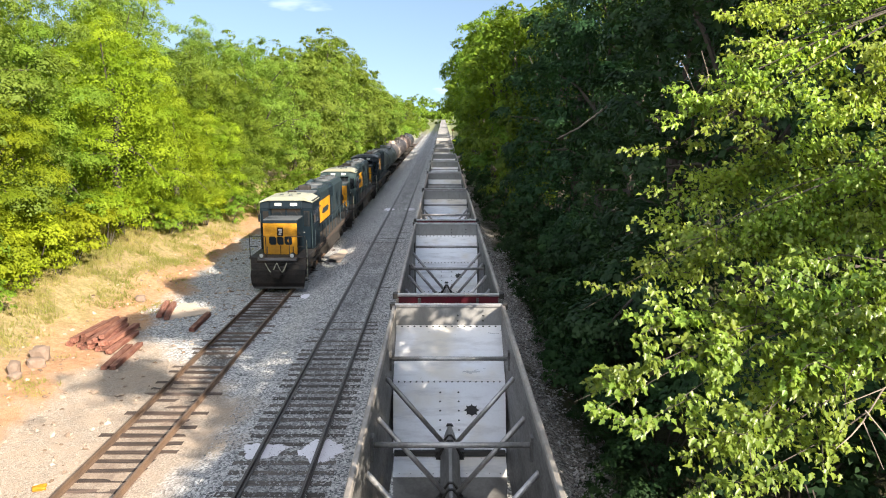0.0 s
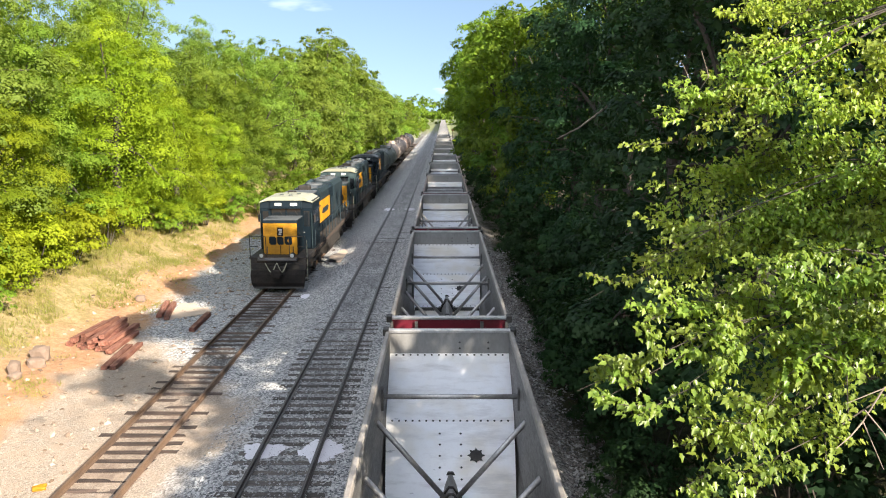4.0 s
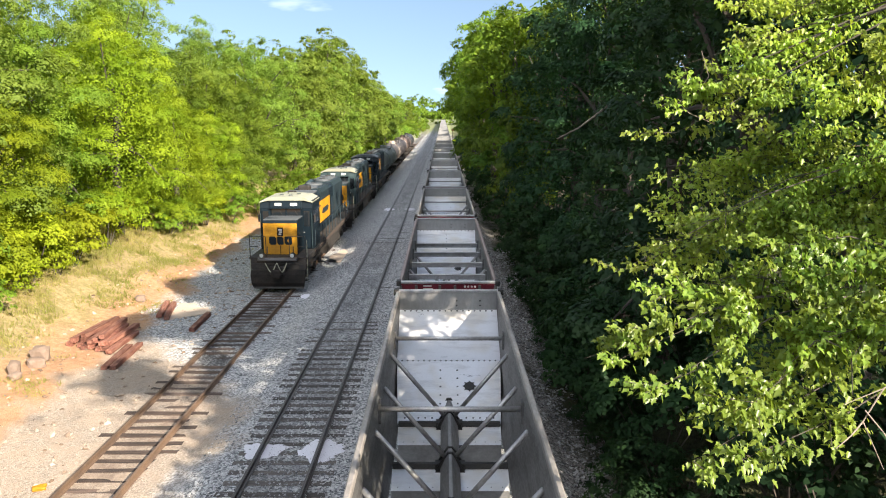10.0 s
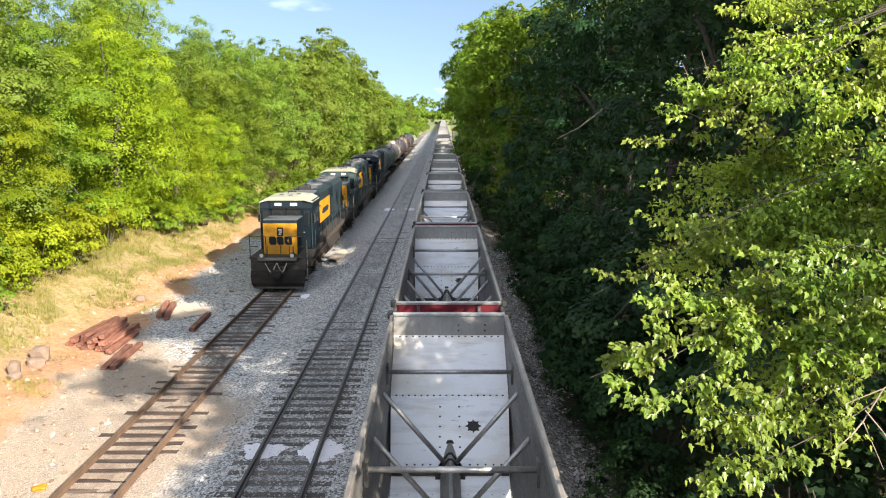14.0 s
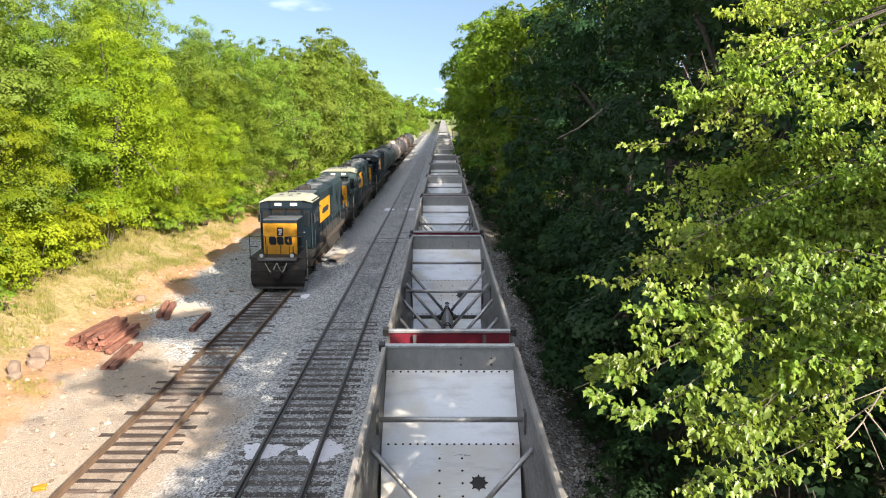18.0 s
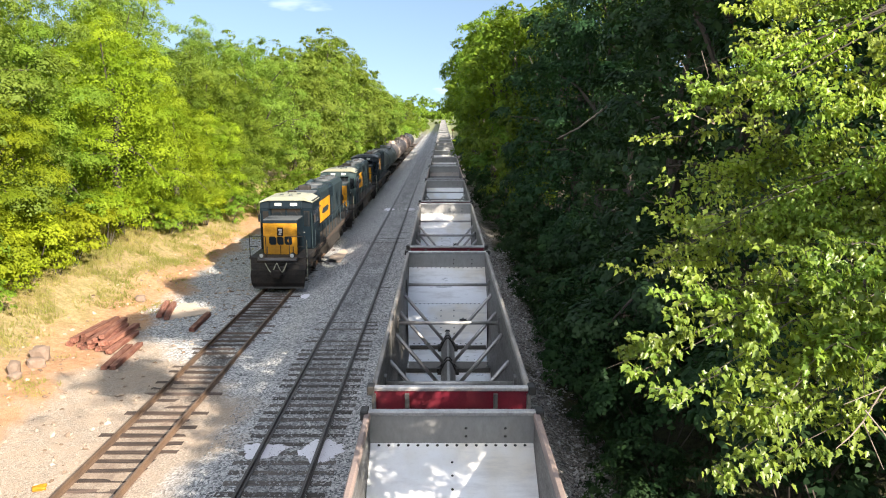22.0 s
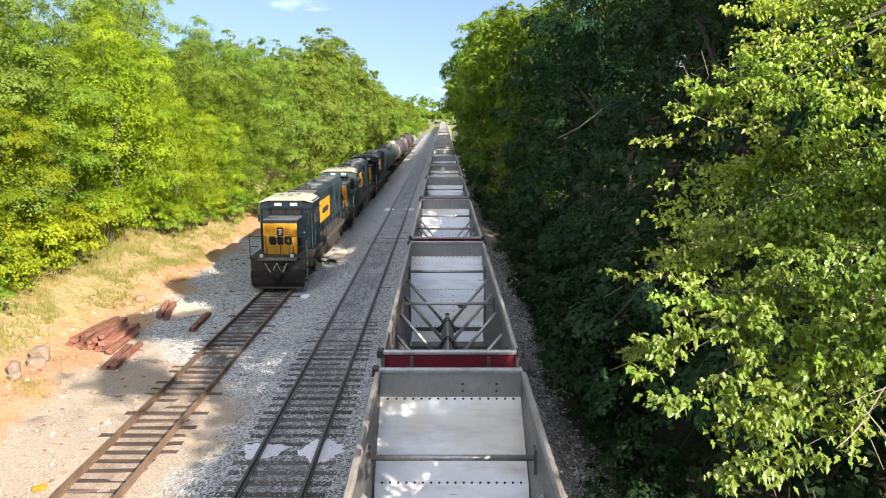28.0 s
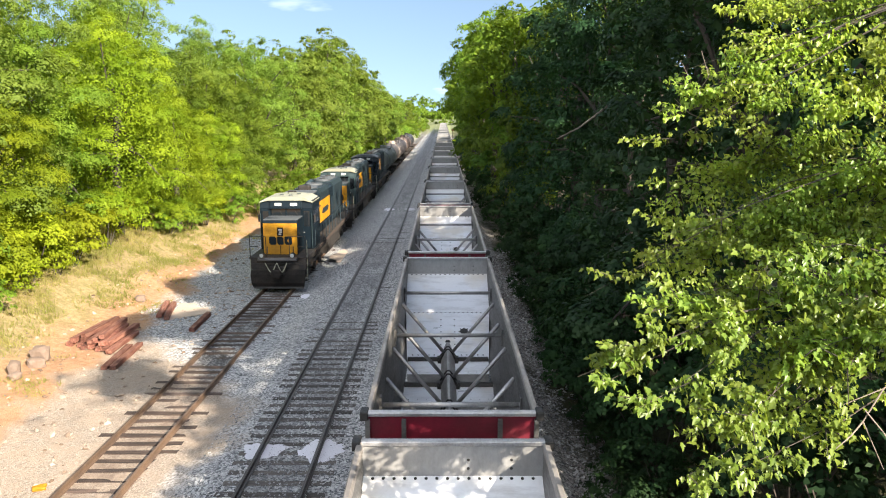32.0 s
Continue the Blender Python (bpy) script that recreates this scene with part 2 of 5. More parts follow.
RUSTRAIL = surface("rusty_rail", (0.135, 0.09, 0.065), (0.27, 0.17, 0.105), rough=0.65, metal=0.25, big=1, small=25, amount=0.6)
SLEEPER = surface("creosoted_timber", (0.075, 0.066, 0.06), (0.16, 0.14, 0.125), rough=0.85, big=1.5, small=9, amount=0.8, bump=0.5, vary=0.4, stretch=(1, 8, 8))
OLDTIE = surface("old_brown_timber", (0.062, 0.045, 0.038), (0.17, 0.115, 0.088), rough=0.85, big=1.5, small=9, amount=0.8, bump=0.5, vary=0.4, stretch=(1, 8, 8))
PILEWOOD = surface("reddish_scrap_timber", (0.15, 0.055, 0.038), (0.40, 0.21, 0.145), rough=0.8, big=1.5, small=9, amount=0.7, bump=0.5, vary=0.3, stretch=(1, 8, 8))
BLUE = surface("dark_blue_paint", (0.005, 0.011, 0.017), (0.012, 0.021, 0.027), rough=0.45, big=0.8, small=10, amount=0.5, bump=0.04, spec=0.2)
# lighter than the dark blue: the second locomotive's sunlight is put into the paint
TEAL = surface("lightened_teal_paint", (0.032, 0.052, 0.055), (0.012, 0.022, 0.025), rough=0.5, big=0.8, small=10, amount=0.6, bump=0.04, spec=0.25)
GREYBLUE = surface("weathered_blue_grey", (0.022, 0.038, 0.048), (0.016, 0.021, 0.024), rough=0.55, big=0.8, small=10, amount=0.7, spec=0.25)
YELLOW = surface("golden_yellow_paint", (0.52, 0.245, 0.008), (0.27, 0.12, 0.02), rough=0.5, big=1.5, small=12, amount=0.65, bump=0.04)
CREAM = surface("bleached_roof_paint", (0.36, 0.35, 0.26), (0.22, 0.23, 0.20), rough=0.5, big=1.5, small=12, amount=0.5)
ROOFDARK = surface("sooty_roof", (0.075, 0.085, 0.095), (0.15, 0.155, 0.16), rough=0.6, big=0.8, small=9, amount=0.6)
UNDER = surface("grimy_undergear", (0.03, 0.027, 0.025), (0.07, 0.055, 0.045), rough=0.75, big=1.2, small=12, amount=0.7, bump=0.3)
TANKGREEN = surface("dusty_green_grey_tank", (0.085, 0.10, 0.092), (0.19, 0.19, 0.18), rough=0.55, big=0.6, small=8, amount=0.7)
TANKBROWN = surface("rust_brown_tank", (0.14, 0.095, 0.075), (0.07, 0.055, 0.05), rough=0.6, big=0.6, small=8, amount=0.7)
TANKTAN = surface("rusty_tan_tank", (0.46, 0.36, 0.30), (0.26, 0.19, 0.16), rough=0.6, big=0.6, small=8, amount=0.7)
TANKBLACK = surface("black_tank", (0.03, 0.03, 0.032), (0.10, 0.09, 0.085), rough=0.45, big=0.6, small=8, amount=0.5)
CONCRETE = surface("broken_concrete", (0.24, 0.175, 0.135), (0.13, 0.085, 0.06), rough=0.9, big=2, small=14, bump=0.6)
LIME = surface("white_lime_powder", (0.84, 0.82, 0.87), (0.74, 0.72, 0.77), rough=0.95, big=3, small=30, amount=0.4, bump=0.3)
SAND_SUN = surface("pale_sand_and_sun", (0.55, 0.435, 0.34), (0.42, 0.32, 0.245), rough=0.95, big=2, small=30, amount=0.6, bump=0.3)
DULLPLATE = surface("dull_brown_grey_plate", (0.36, 0.33, 0.305), (0.20, 0.165, 0.14), rough=0.5, metal=0.3, big=0.9, small=10, amount=0.8)
ENDGREY = surface("dull_grey_end_sheet", (0.34, 0.335, 0.33), (0.22, 0.205, 0.19), rough=0.5, metal=0.3, big=0.9, small=10, amount=0.7, stretch=(1, 1, 0.5))
PALE_BARK = surface("pale_dry_bark", (0.27, 0.22, 0.175), (0.17, 0.135, 0.105), rough=0.85, big=3, small=20)
BARK = surface("grey_brown_bark", (0.075, 0.062, 0.05), (0.12, 0.10, 0.085), rough=0.9, big=2, small=12, bump=0.7, stretch=(3, 3, 0.6))
LEAF_LEFT = leafy("sunny_leaf", (0.095, 0.175, 0.018), (0.22, 0.31, 0.032), (0.29, 0.37, 0.055), through_light=0.4, shine=0.12)
LEAF_BACK = leafy("grey_green_leaf", (0.11, 0.175, 0.024), (0.22, 0.295, 0.045), (0.29, 0.36, 0.075), through_light=0.42, shine=0.12)
LEAF_BUSH = leafy("bright_yellow_leaf", (0.20, 0.275, 0.015), (0.36, 0.42, 0.022), (0.46, 0.48, 0.04), through_light=0.42, shine=0.12)
# lighter leaf for the wood's far trees, sunlight put into the colour
LEAF_MID = leafy("sunlit_mid_leaf", (0.055, 0.115, 0.018), (0.18, 0.26, 0.032), (0.23, 0.30, 0.045), through_light=0.4, shine=0.12)
LEAF_GOLD = leafy("yellow_green_leaf", (0.15, 0.23, 0.014), (0.29, 0.355, 0.02), (0.37, 0.41, 0.035), through_light=0.42, shine=0.12)
# the wood's shade is put into these two leaf colours
LEAF_DARK = leafy("shade_darkened_leaf", (0.015, 0.043, 0.017), (0.038, 0.086, 0.028), (0.06, 0.112, 0.035), through_light=0.28, gloss=0.55, shine=0.2)
LEAF_UNDER = leafy("shade_undergrowth_leaf", (0.016, 0.042, 0.018), (0.040, 0.088, 0.028), (0.055, 0.10, 0.032), through_light=0.3, gloss=0.6, shine=0.15)
LEAF_NEAR = leafy("maple_leaf", (0.11, 0.19, 0.03), (0.31, 0.40, 0.065), (0.56, 0.57, 0.12), through_light=0.45, gloss=0.35, shine=0.4)


def glass_material():
    m, nt, p, out = nodes_of("dark_cab_glass")
    p.inputs["Base Color"].default_value = (0.01, 0.013, 0.016, 1)
    p.inputs["Roughness"].default_value = 0.06
    return m


def lamp_material():
    m, nt, p, out = nodes_of("lamp_lens")
    p.inputs["Base Color"].default_value = (0.5, 0.52, 0.5, 1)
    p.inputs["Roughness"].default_value = 0.15
    return m


GLASS = glass_material()
LENS = lamp_material()


# ---- mesh helpers ----
def part(name, bm, material, parent=None, label="", smooth=False):
    """Links a bmesh as one mesh object under a thing or a part."""
    me = bpy.data.meshes.new(name)
    bm.to_mesh(me)
    bm.free()
    me.materials.append(material)
    if smooth:
        me.shade_smooth()
    ob = new(name, me)
    ob.parent = parent
    return tagged(ob, label)


def root(name, m, label, category, group="", kind=""):
    ob = new(name)
    ob.empty_display_size = 0.3
    ob.matrix_world = m
    return tagged(ob, label, category, group, kind)


def box_in(bm, x0, x1, y0, y1, z0, z1, bevel=0.0, m=None):
    r = bmesh.ops.create_cube(bm, size=1)
    vs = r["verts"]
    for v in vs:
        v.co = Vector((x0 + (v.co.x + 0.5) * (x1 - x0), y0 + (v.co.y + 0.5) * (y1 - y0), z0 + (v.co.z + 0.5) * (z1 - z0)))
    if bevel:
        es = {e for v in vs for e in v.link_edges}
        got = bmesh.ops.bevel(bm, geom=list(es), offset=bevel, segments=1, affect="EDGES")
        vs = list({v for f in got["faces"] for v in f.verts} | {v for v in vs if v.is_valid})
    if m is not None:
        bmesh.ops.transform(bm, matrix=m, verts=[v for v in vs if v.is_valid])
    return vs


def boxes(*list_of, bevel=0.0):
    bm = bmesh.new()
    for b in list_of:
        box_in(bm, *b, bevel=bevel)
    return bm


def rod_in(bm, a, b, r0, r1=None, sides=8, caps=True):
    a, b = Vector(a), Vector(b)
    r1 = r0 if r1 is None else r1
    q = (b - a).to_track_quat("Z", "Y").to_matrix().to_4x4()
    m = Matrix.Translation((a + b) / 2) @ q
    bmesh.ops.create_cone(bm, cap_ends=caps, segments=sides, radius1=r0, radius2=r1, depth=(b - a).length, matrix=m)


def rods(*list_of, sides=8):
    bm = bmesh.new()
    for a, b, r in list_of:
        rod_in(bm, a, b, r, sides=sides)
    return bm


def prism(points, y0, y1, axis="y"):
    """A closed outline of (x, z) points drawn out from y0 to y1; axis 'x': (y, z) points drawn out along x."""
    bm = bmesh.new()
    def at(p, d):
        return (p[0], d, p[1]) if axis == "y" else (d, p[0], p[1])
    a = [bm.verts.new(at(p, y0)) for p in points]
    b = [bm.verts.new(at(p, y1)) for p in points]
    n = len(points)
    bm.faces.new(a[::-1])
    bm.faces.new(b)
    for i in range(n):
        bm.faces.new((a[i], a[(i + 1) % n], b[(i + 1) % n], b[i]))
    bmesh.ops.recalc_face_normals(bm, faces=bm.faces)
    return bm


def raw(name, verts, faces, material, parent=None, label="", smooth=False):
    me = bpy.data.meshes.new(name)
    me.from_pydata(verts, [], faces)
    me.materials.append(material)
    if smooth:
        me.shade_smooth()
    ob = new(name, me)
    ob.parent = parent
    return tagged(ob, label)


# ---- ground ----
PROFILE = [(-900, 6), (-60, 3.2), (-26, 2.0), (-19.0, 1.2), (-16.5, 0.25), (-14.5, -0.40), (-12.5, -0.66), (-10.3, -0.66), (-9.62, -0.655), (-9.3, -0.682), (-7.95, -0.682), (-7.65, -0.655), (-6.9, -0.66),
           (-6.1, -0.36), (-5.5, -0.19), (-2.5, -0.19), (-1.9, -0.24), (-1.3, -0.20), (1.7, -0.20), (2.4, -0.45), (3.6, -1.0), (5.0, -1.2), (8, -0.5), (13, 0.8), (30, 2), (900, 6)]


def ground_z(x, y):
    xs = [p[0] for p in PROFILE]
    zs = [p[1] for p in PROFILE]
    z = float(np.interp(x, xs, zs))
    if x < -11.5:
        k = min(1, (-11.5 - x) / 4)
        z += k * (0.45 * noise.noise(Vector((x * 0.22, y * 0.16, 3))) + 0.14 * noise.noise(Vector((x * 0.9, y * 0.8, 7))))
    if -11 < x < -6.5:
        z += 0.035 * noise.noise(Vector((x * 0.7, y * 0.5, 11))) + 0.02 * noise.noise(Vector((x * 1.9, y * 1.7, 2)))
    if x > 3:
        z += 0.25 * noise.noise(Vector((x * 0.4, y * 0.3, 5)))
    return z


def make_ground():
    xs = sorted(set([-900, -400, -150, -60, -40, -30, 30, 60, 150, 400, 900] + [round(-26 + 0.5 * i, 2) for i in range(105)] + [p[0] for p in PROFILE if abs(p[0]) < 20]))
    ys = [-60, -30, -10, 0, 6] + [10 + 0.6 * i for i in range(84)] + [62 + 4 * i for i in range(48)] + [270, 320, 400, 520, 700, 1000, 1600, 3000]
    verts = [(x, y, ground_z(x, y)) for y in ys for x in xs]
    w = len(xs)
    faces = [(j * w + i, j * w + i + 1, (j + 1) * w + i + 1, (j + 1) * w + i) for j in range(len(ys) - 1) for i in range(w - 1)]
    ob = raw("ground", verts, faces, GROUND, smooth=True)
    tagged(ob, "grey ballast, pale gravel and grassy earth bank", "ground", kind="structure")


make_ground()


# ---- tracks ----
def rail_mesh(x, y0, y1, top):
    pts = [(-0.07, -0.17), (0.07, -0.17), (0.07, -0.155), (0.012, -0.13), (0.012, -0.045), (0.037, -0.035), (0.037, -0.006), (0.028, 0.0),
           (-0.028, 0.0), (-0.037, -0.006), (-0.037, -0.035), (-0.012, -0.045), (-0.012, -0.13), (-0.07, -0.155)]
    return prism([(x + a, top + b) for a, b in pts], y0, y1)


def sleeper_mesh(seed):
    rnd = random.Random(seed)
    bm = bmesh.new()
    box_in(bm, -1.3, 1.3, -0.115, 0.115, -0.17, 0, bevel=0.012)
    for v in bm.verts:
        v.co += Vector((rnd.uniform(-.02, .02), rnd.uniform(-.012, .012), rnd.uniform(-.008, .008)))
    me = bpy.data.meshes.new("sleeper")
    bm.to_mesh(me)
    bm.free()
    return me


def make_track(label, xc, top, railmat, y_end):
    tr = root("railway_track", pose(xc, 0, 0), label, "railway track", kind="structure")
    for side in (-0.752, 0.752):
        part("rail", rail_mesh(side, -12, y_end, top), railmat, tr, "worn steel rail")
    return tr


TRACKS = {}
TRACKS["siding"] = make_track("rusty siding rails on brown timber sleepers", -8.62, -0.50, RUSTRAIL, 420)
TRACKS["middle"] = make_track("dark steel rails on creosoted sleepers in grey ballast", -3.99, 0.0, RAIL, 900)
TRACKS["main"] = make_track("main line rails under the moving coal train", 0.16, 0.0, RAIL, 900)


# ---- open-top hopper cars ----
LEN, BODY, HALF, TOP = 15.3, 14.2, 1.55, 3.31


def slope_plate(y0, z0, y1, z1, w0, w1, t=0.02):
    bm = bmesh.new()
    d = Vector((0, y1 - y0, z1 - z0)).normalized()
    n = Vector((0, -d.z, d.y)) * t
    if n.z > 0:
        n = -n
    p = [(-w0, y0, z0), (w0, y0, z0), (w1, y1, z1), (-w1, y1, z1)]
    a = [bm.verts.new(v) for v in p]
    b = [bm.verts.new(Vector(v) + n) for v in p]
    bm.faces.new(a)
    bm.faces.new(b[::-1])
    for i in range(4):
        bm.faces.new((a[i], b[i], b[(i + 1) % 4], a[(i + 1) % 4]))
    bmesh.ops.recalc_face_normals(bm, faces=bm.faces)
    return bm


def rivets_mesh(spots):
    """Small domed rivet heads at (x, y, z, slope) on plates that lean by slope."""
    bm = bmesh.new()
    for x, y, z, a in spots:
        m = Matrix.Translation((x, y, z)) @ Matrix.Rotation(a, 4, "X")
        bmesh.ops.create_cone(bm, cap_ends=False, segments=6, radius1=0.03, radius2=0.0, depth=0.03, matrix=m)
    return bm


def star_mesh(x, y, z, a):
    bm = bmesh.new()
    m = Matrix.Translation((x, y, z)) @ Matrix.Rotation(a, 4, "X")
    ring = []
    for i in range(32):
        r = 0.19 if i % 4 in (0,) else 0.135
        ring.append((r * math.cos(i * math.pi / 16), r * math.sin(i * math.pi / 16)))
    lo = [bm.verts.new(m @ Vector((p[0], p[1], 0.0))) for p in ring]
    hi = [bm.verts.new(m @ Vector((p[0], p[1], 0.02))) for p in ring]
    bm.faces.new(hi)
    for i in range(32):
        bm.faces.new((lo[i], lo[(i + 1) % 32], hi[(i + 1) % 32], hi[i]))
    return bm


def bogie_mesh(yc):
    bm = bmesh.new()
    for y in (yc - 0.89, yc + 0.89):
        rod_in(bm, (-0.9, y, 0.46), (0.9, y, 0.46), 0.08)
        for x in (-0.752, 0.752):
            rod_in(bm, (x - 0.06, y, 0.46), (x + 0.06, y, 0.46), 0.455, sides=20)
    for x in (-1.0, 1.0):
        box_in(bm, x - 0.09, x + 0.09, yc - 1.15, yc + 1.15, 0.42, 0.68, bevel=0.04)
    box_in(bm, -1.1, 1.1, yc - 0.2, yc + 0.2, 0.5, 0.75)
    return bm


def hopper_car(kind, plate):
    """An empty three-bay hopper. Its near end is y = 0 and its far end y = BODY; z = 0 is the rail."""
    second = kind != "tube"
    lab = "empty open-top steel coal hopper with " + ("flat cross beams and riveted bays" if second else "tube cross bars and braces")
    car = root("hopper_car", Matrix.Identity(4), lab, "hopper car", "moving coal train")
    top, inner = TOP, HALF - 0.09
    chord = CHORD_RED if second else CHORD
    for s in (-1, 1):
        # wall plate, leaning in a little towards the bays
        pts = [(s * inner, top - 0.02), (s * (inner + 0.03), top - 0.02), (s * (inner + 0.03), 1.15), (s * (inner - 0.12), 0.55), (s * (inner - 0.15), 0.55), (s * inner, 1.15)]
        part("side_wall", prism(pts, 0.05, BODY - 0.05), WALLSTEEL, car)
        part("top_chord", boxes((s * (inner - 0.015) if s > 0 else -HALF, HALF if s > 0 else -(inner - 0.015), 0, BODY, top - 0.16, top), bevel=0.02), chord, car, "scuffed top chord")
        ribs = [(s * (inner + 0.03) if s > 0 else -HALF + 0.005, HALF - 0.005 if s > 0 else -(inner + 0.03), y - 0.05, y + 0.05, 0.9, top - 0.16) for y in [0.4 + 0.957 * i for i in range(15)]]
        stakes = part("side_stakes", boxes(*ribs), ENDRED, car)
        stakes["kind"] = "stuff"
        tabs = [(s * (inner - 0.05), s * inner, y - 0.11, y + 0.11, 2.35, 2.8) if s > 0 else (-inner, -inner + 0.05, y - 0.11, y + 0.11, 2.35, 2.8) for y in ([4.1, 6.3, 8.5, 10.7] if second else [2.05, 6.85, 11.6])]
        for tab in tabs:
            part("bracket", boxes(tab), WALLSTEEL, car)
    # ends: upright sheet, slope sheet, rim
    zs = 2.72
    for far in (0, 1):
        ye = BODY - 0.06 if far else 0.06
        dy = -1 if far else 1
        a, b = sorted((ye, ye - dy * 0.03))
        part("end_sheet", boxes((-inner, inner, a, b, zs, top - 0.03)), ENDGREY, car)
        yb, zb = ye + dy * 3.6, 0.68
        ym, zm = ye + dy * 1.75, zs - (zs - zb) * 1.75 / 3.6
        part("slope_sheet", slope_plate(ye, zs, ym, zm, inner - 0.005, inner - 0.02), plate, car, "coal-polished slope sheet")
        part("slope_sheet", slope_plate(ym, zm - 0.004, yb, zb, inner - 0.02, inner - 0.13), plate, car, "coal-polished slope sheet")
        a, b = sorted((ye - dy * 0.10, ye + dy * 0.05))
        part("end_rim", boxes((-HALF, HALF, a, b, top - 0.06, top + 0.02), bevel=0.015), BARSTEEL, car, "rubbed steel end rim")
        for s in (-1, 1):
            part("corner_cap", boxes((s * HALF - 0.07, s * HALF + 0.07, a - 0.06, b + 0.06, top - 0.12, top + 0.05), bevel=0.015), DARKSTEEL, car)
        ang = math.atan2(zs - zb, 3.6) * (1 if far else -1)
        up = 0.012
        spots = [(x, ye + dy * 0.05, zs - 0.02 + up, ang) for x in np.linspace(-1.3, 1.3, 16)]
        spots += [(x, ym, zm + up, ang) for x in np.linspace(-1.3, 1.3, 18)]
        spots += [(x, yb - dy * 0.15, zb + 0.085 + up, ang) for x in np.linspace(-1.15, 1.15, 14) if abs(x) > 0.3]
        for x in ((0.0,) if second else (-0.23, 0.23)):
            lo, hi = (0.35, 1.5) if second else (2.05, 3.3)
            spots += [(x, ye + dy * d, zs - (zs - zb) * d / 3.6 + up, ang) for d in np.linspace(lo, hi, 6)]
        spots += [(x, ye + dy * 0.012, z, math.pi / 2) for x in (0.25, 0.95) for z in (2.85, 3.0)]
        rv = part("rivets", rivets_mesh(spots), DARKSTEEL, car)
        rv["kind"] = "stuff"
        d = 2.55
        # dark star-shaped disc drawn where the sheet has a hole
        part("inspection_plate", star_mesh(0.55 if far else -0.55, ye + dy * d, zs - (zs - zb) * d / 3.6 + 0.01, ang), DARKSTEEL, car, "dark disc standing in for a star-shaped hole")
        # outer end: red panel, posts, ladder-like sill
        yo = ye - dy * 0.05
        a, b = sorted((yo, yo - dy * 0.02))
        part("end_panel", boxes((-HALF + 0.06, HALF - 0.06, a, b, 2.72, top - 0.065)), ENDRED, car, "dark red end panel")
        posts = []
        for x in ((-HALF + 0.06, -1.0, -0.26, 0.22, 0.99, HALF - 0.06) if second else (-HALF + 0.06, -0.85, 0.85, HALF - 0.06)):
            posts.append((x - 0.04, x + 0.04, min(b, yo - dy * 0.10), max(a, yo - dy * 0.02), 1.0, top - 0.1))
        part("end_channel", boxes((-HALF + 0.06, HALF - 0.06, min(a, yo - dy * 0.09), max(b, yo - dy * 0.002), 2.64, 2.72)), WALLSTEEL, car)
        for post in posts:
            part("end_post", boxes(post), WALLSTEEL, car)
        part("end_sill", boxes((-1.4, 1.4, min(yo, yo - dy * 0.12), max(yo, yo - dy * 0.12), 0.85, 1.15)), DARKSTEEL, car)
        if second:
            marks = [(0.50 + 0.105 * k, 0.56 + 0.105 * k, top - 0.18, top - 0.12) for k in range(4)] + [(0.50 + 0.083 * k, 0.545 + 0.083 * k, top - 0.32, top - 0.26) for k in range(5)]
            marks += [(-0.78, -0.52, top - 0.15, top - 0.11), (-0.78, -0.48, top - 0.25, top - 0.20), (-0.78, -0.60, top - 0.34, top - 0.29)]
            for x0, x1, z0, z1 in marks:
                part("stencil_bar", boxes((x0, x1, yo - dy * 0.021 - 0.003, yo - dy * 0.021 + 0.003, z0, z1)), WHITEMARK, car, "white stencilled bar")
        part("coupler", boxes((-0.1, 0.1, min(yo, yo - dy * 0.52), max(yo, yo - dy * 0.52), 0.75, 0.95), bevel=0.03), UNDER, car)
        part("bogie", bogie_mesh(1.9 if not far else BODY - 1.9), UNDER, car)
    # bays
    ya, yz = 3.72, BODY - 3.72
    n = 4 if second else 3
    pitch = (yz - ya) / n
    for i in range(n):
        y0 = ya + i * pitch
        ym = y0 + pitch / 2
        # upper sheets pale, steep lower ones in the darker wall steel
        part("bay_sheet", slope_plate(y0 + pitch, 0.68, ym + pitch * 0.22, 0.42, inner - 0.15, inner - 0.17), plate, car)
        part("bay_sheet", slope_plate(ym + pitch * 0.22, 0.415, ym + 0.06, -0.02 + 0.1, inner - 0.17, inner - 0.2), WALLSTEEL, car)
        part("bay_sheet", slope_plate(y0, 0.68, ym - pitch * 0.22, 0.42, inner - 0.15, inner - 0.17), plate, car)
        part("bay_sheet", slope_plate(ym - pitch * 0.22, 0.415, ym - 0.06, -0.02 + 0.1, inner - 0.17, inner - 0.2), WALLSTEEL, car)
        part("outlet_gate", boxes((-inner + 0.2, inner - 0.2, ym - 0.08, ym + 0.08, 0.05, 0.08)), DARKSTEEL, car)
        spots = [(x, y0 + pitch - 0.12, 0.68 - 0.06, 0.5) for x in np.linspace(-1.15, 1.15, 12) if abs(x) > 0.3] + [(x, ym + pitch * 0.26, 0.455, 0.5) for x in np.linspace(-1.15, 1.15, 10) if abs(x) > 0.3]
        rv = part("rivets", rivets_mesh(spots), DARKSTEEL, car)
        rv["kind"] = "stuff"
    for i in range(n + 1):
        y = ya + i * pitch
        part("cross_ridge", prism([(y - 0.10, 0.66), (y - 0.05, 0.76), (y + 0.05, 0.76), (y + 0.10, 0.66)], -inner + 0.16, inner - 0.16, "x"), DARKSTEEL, car)
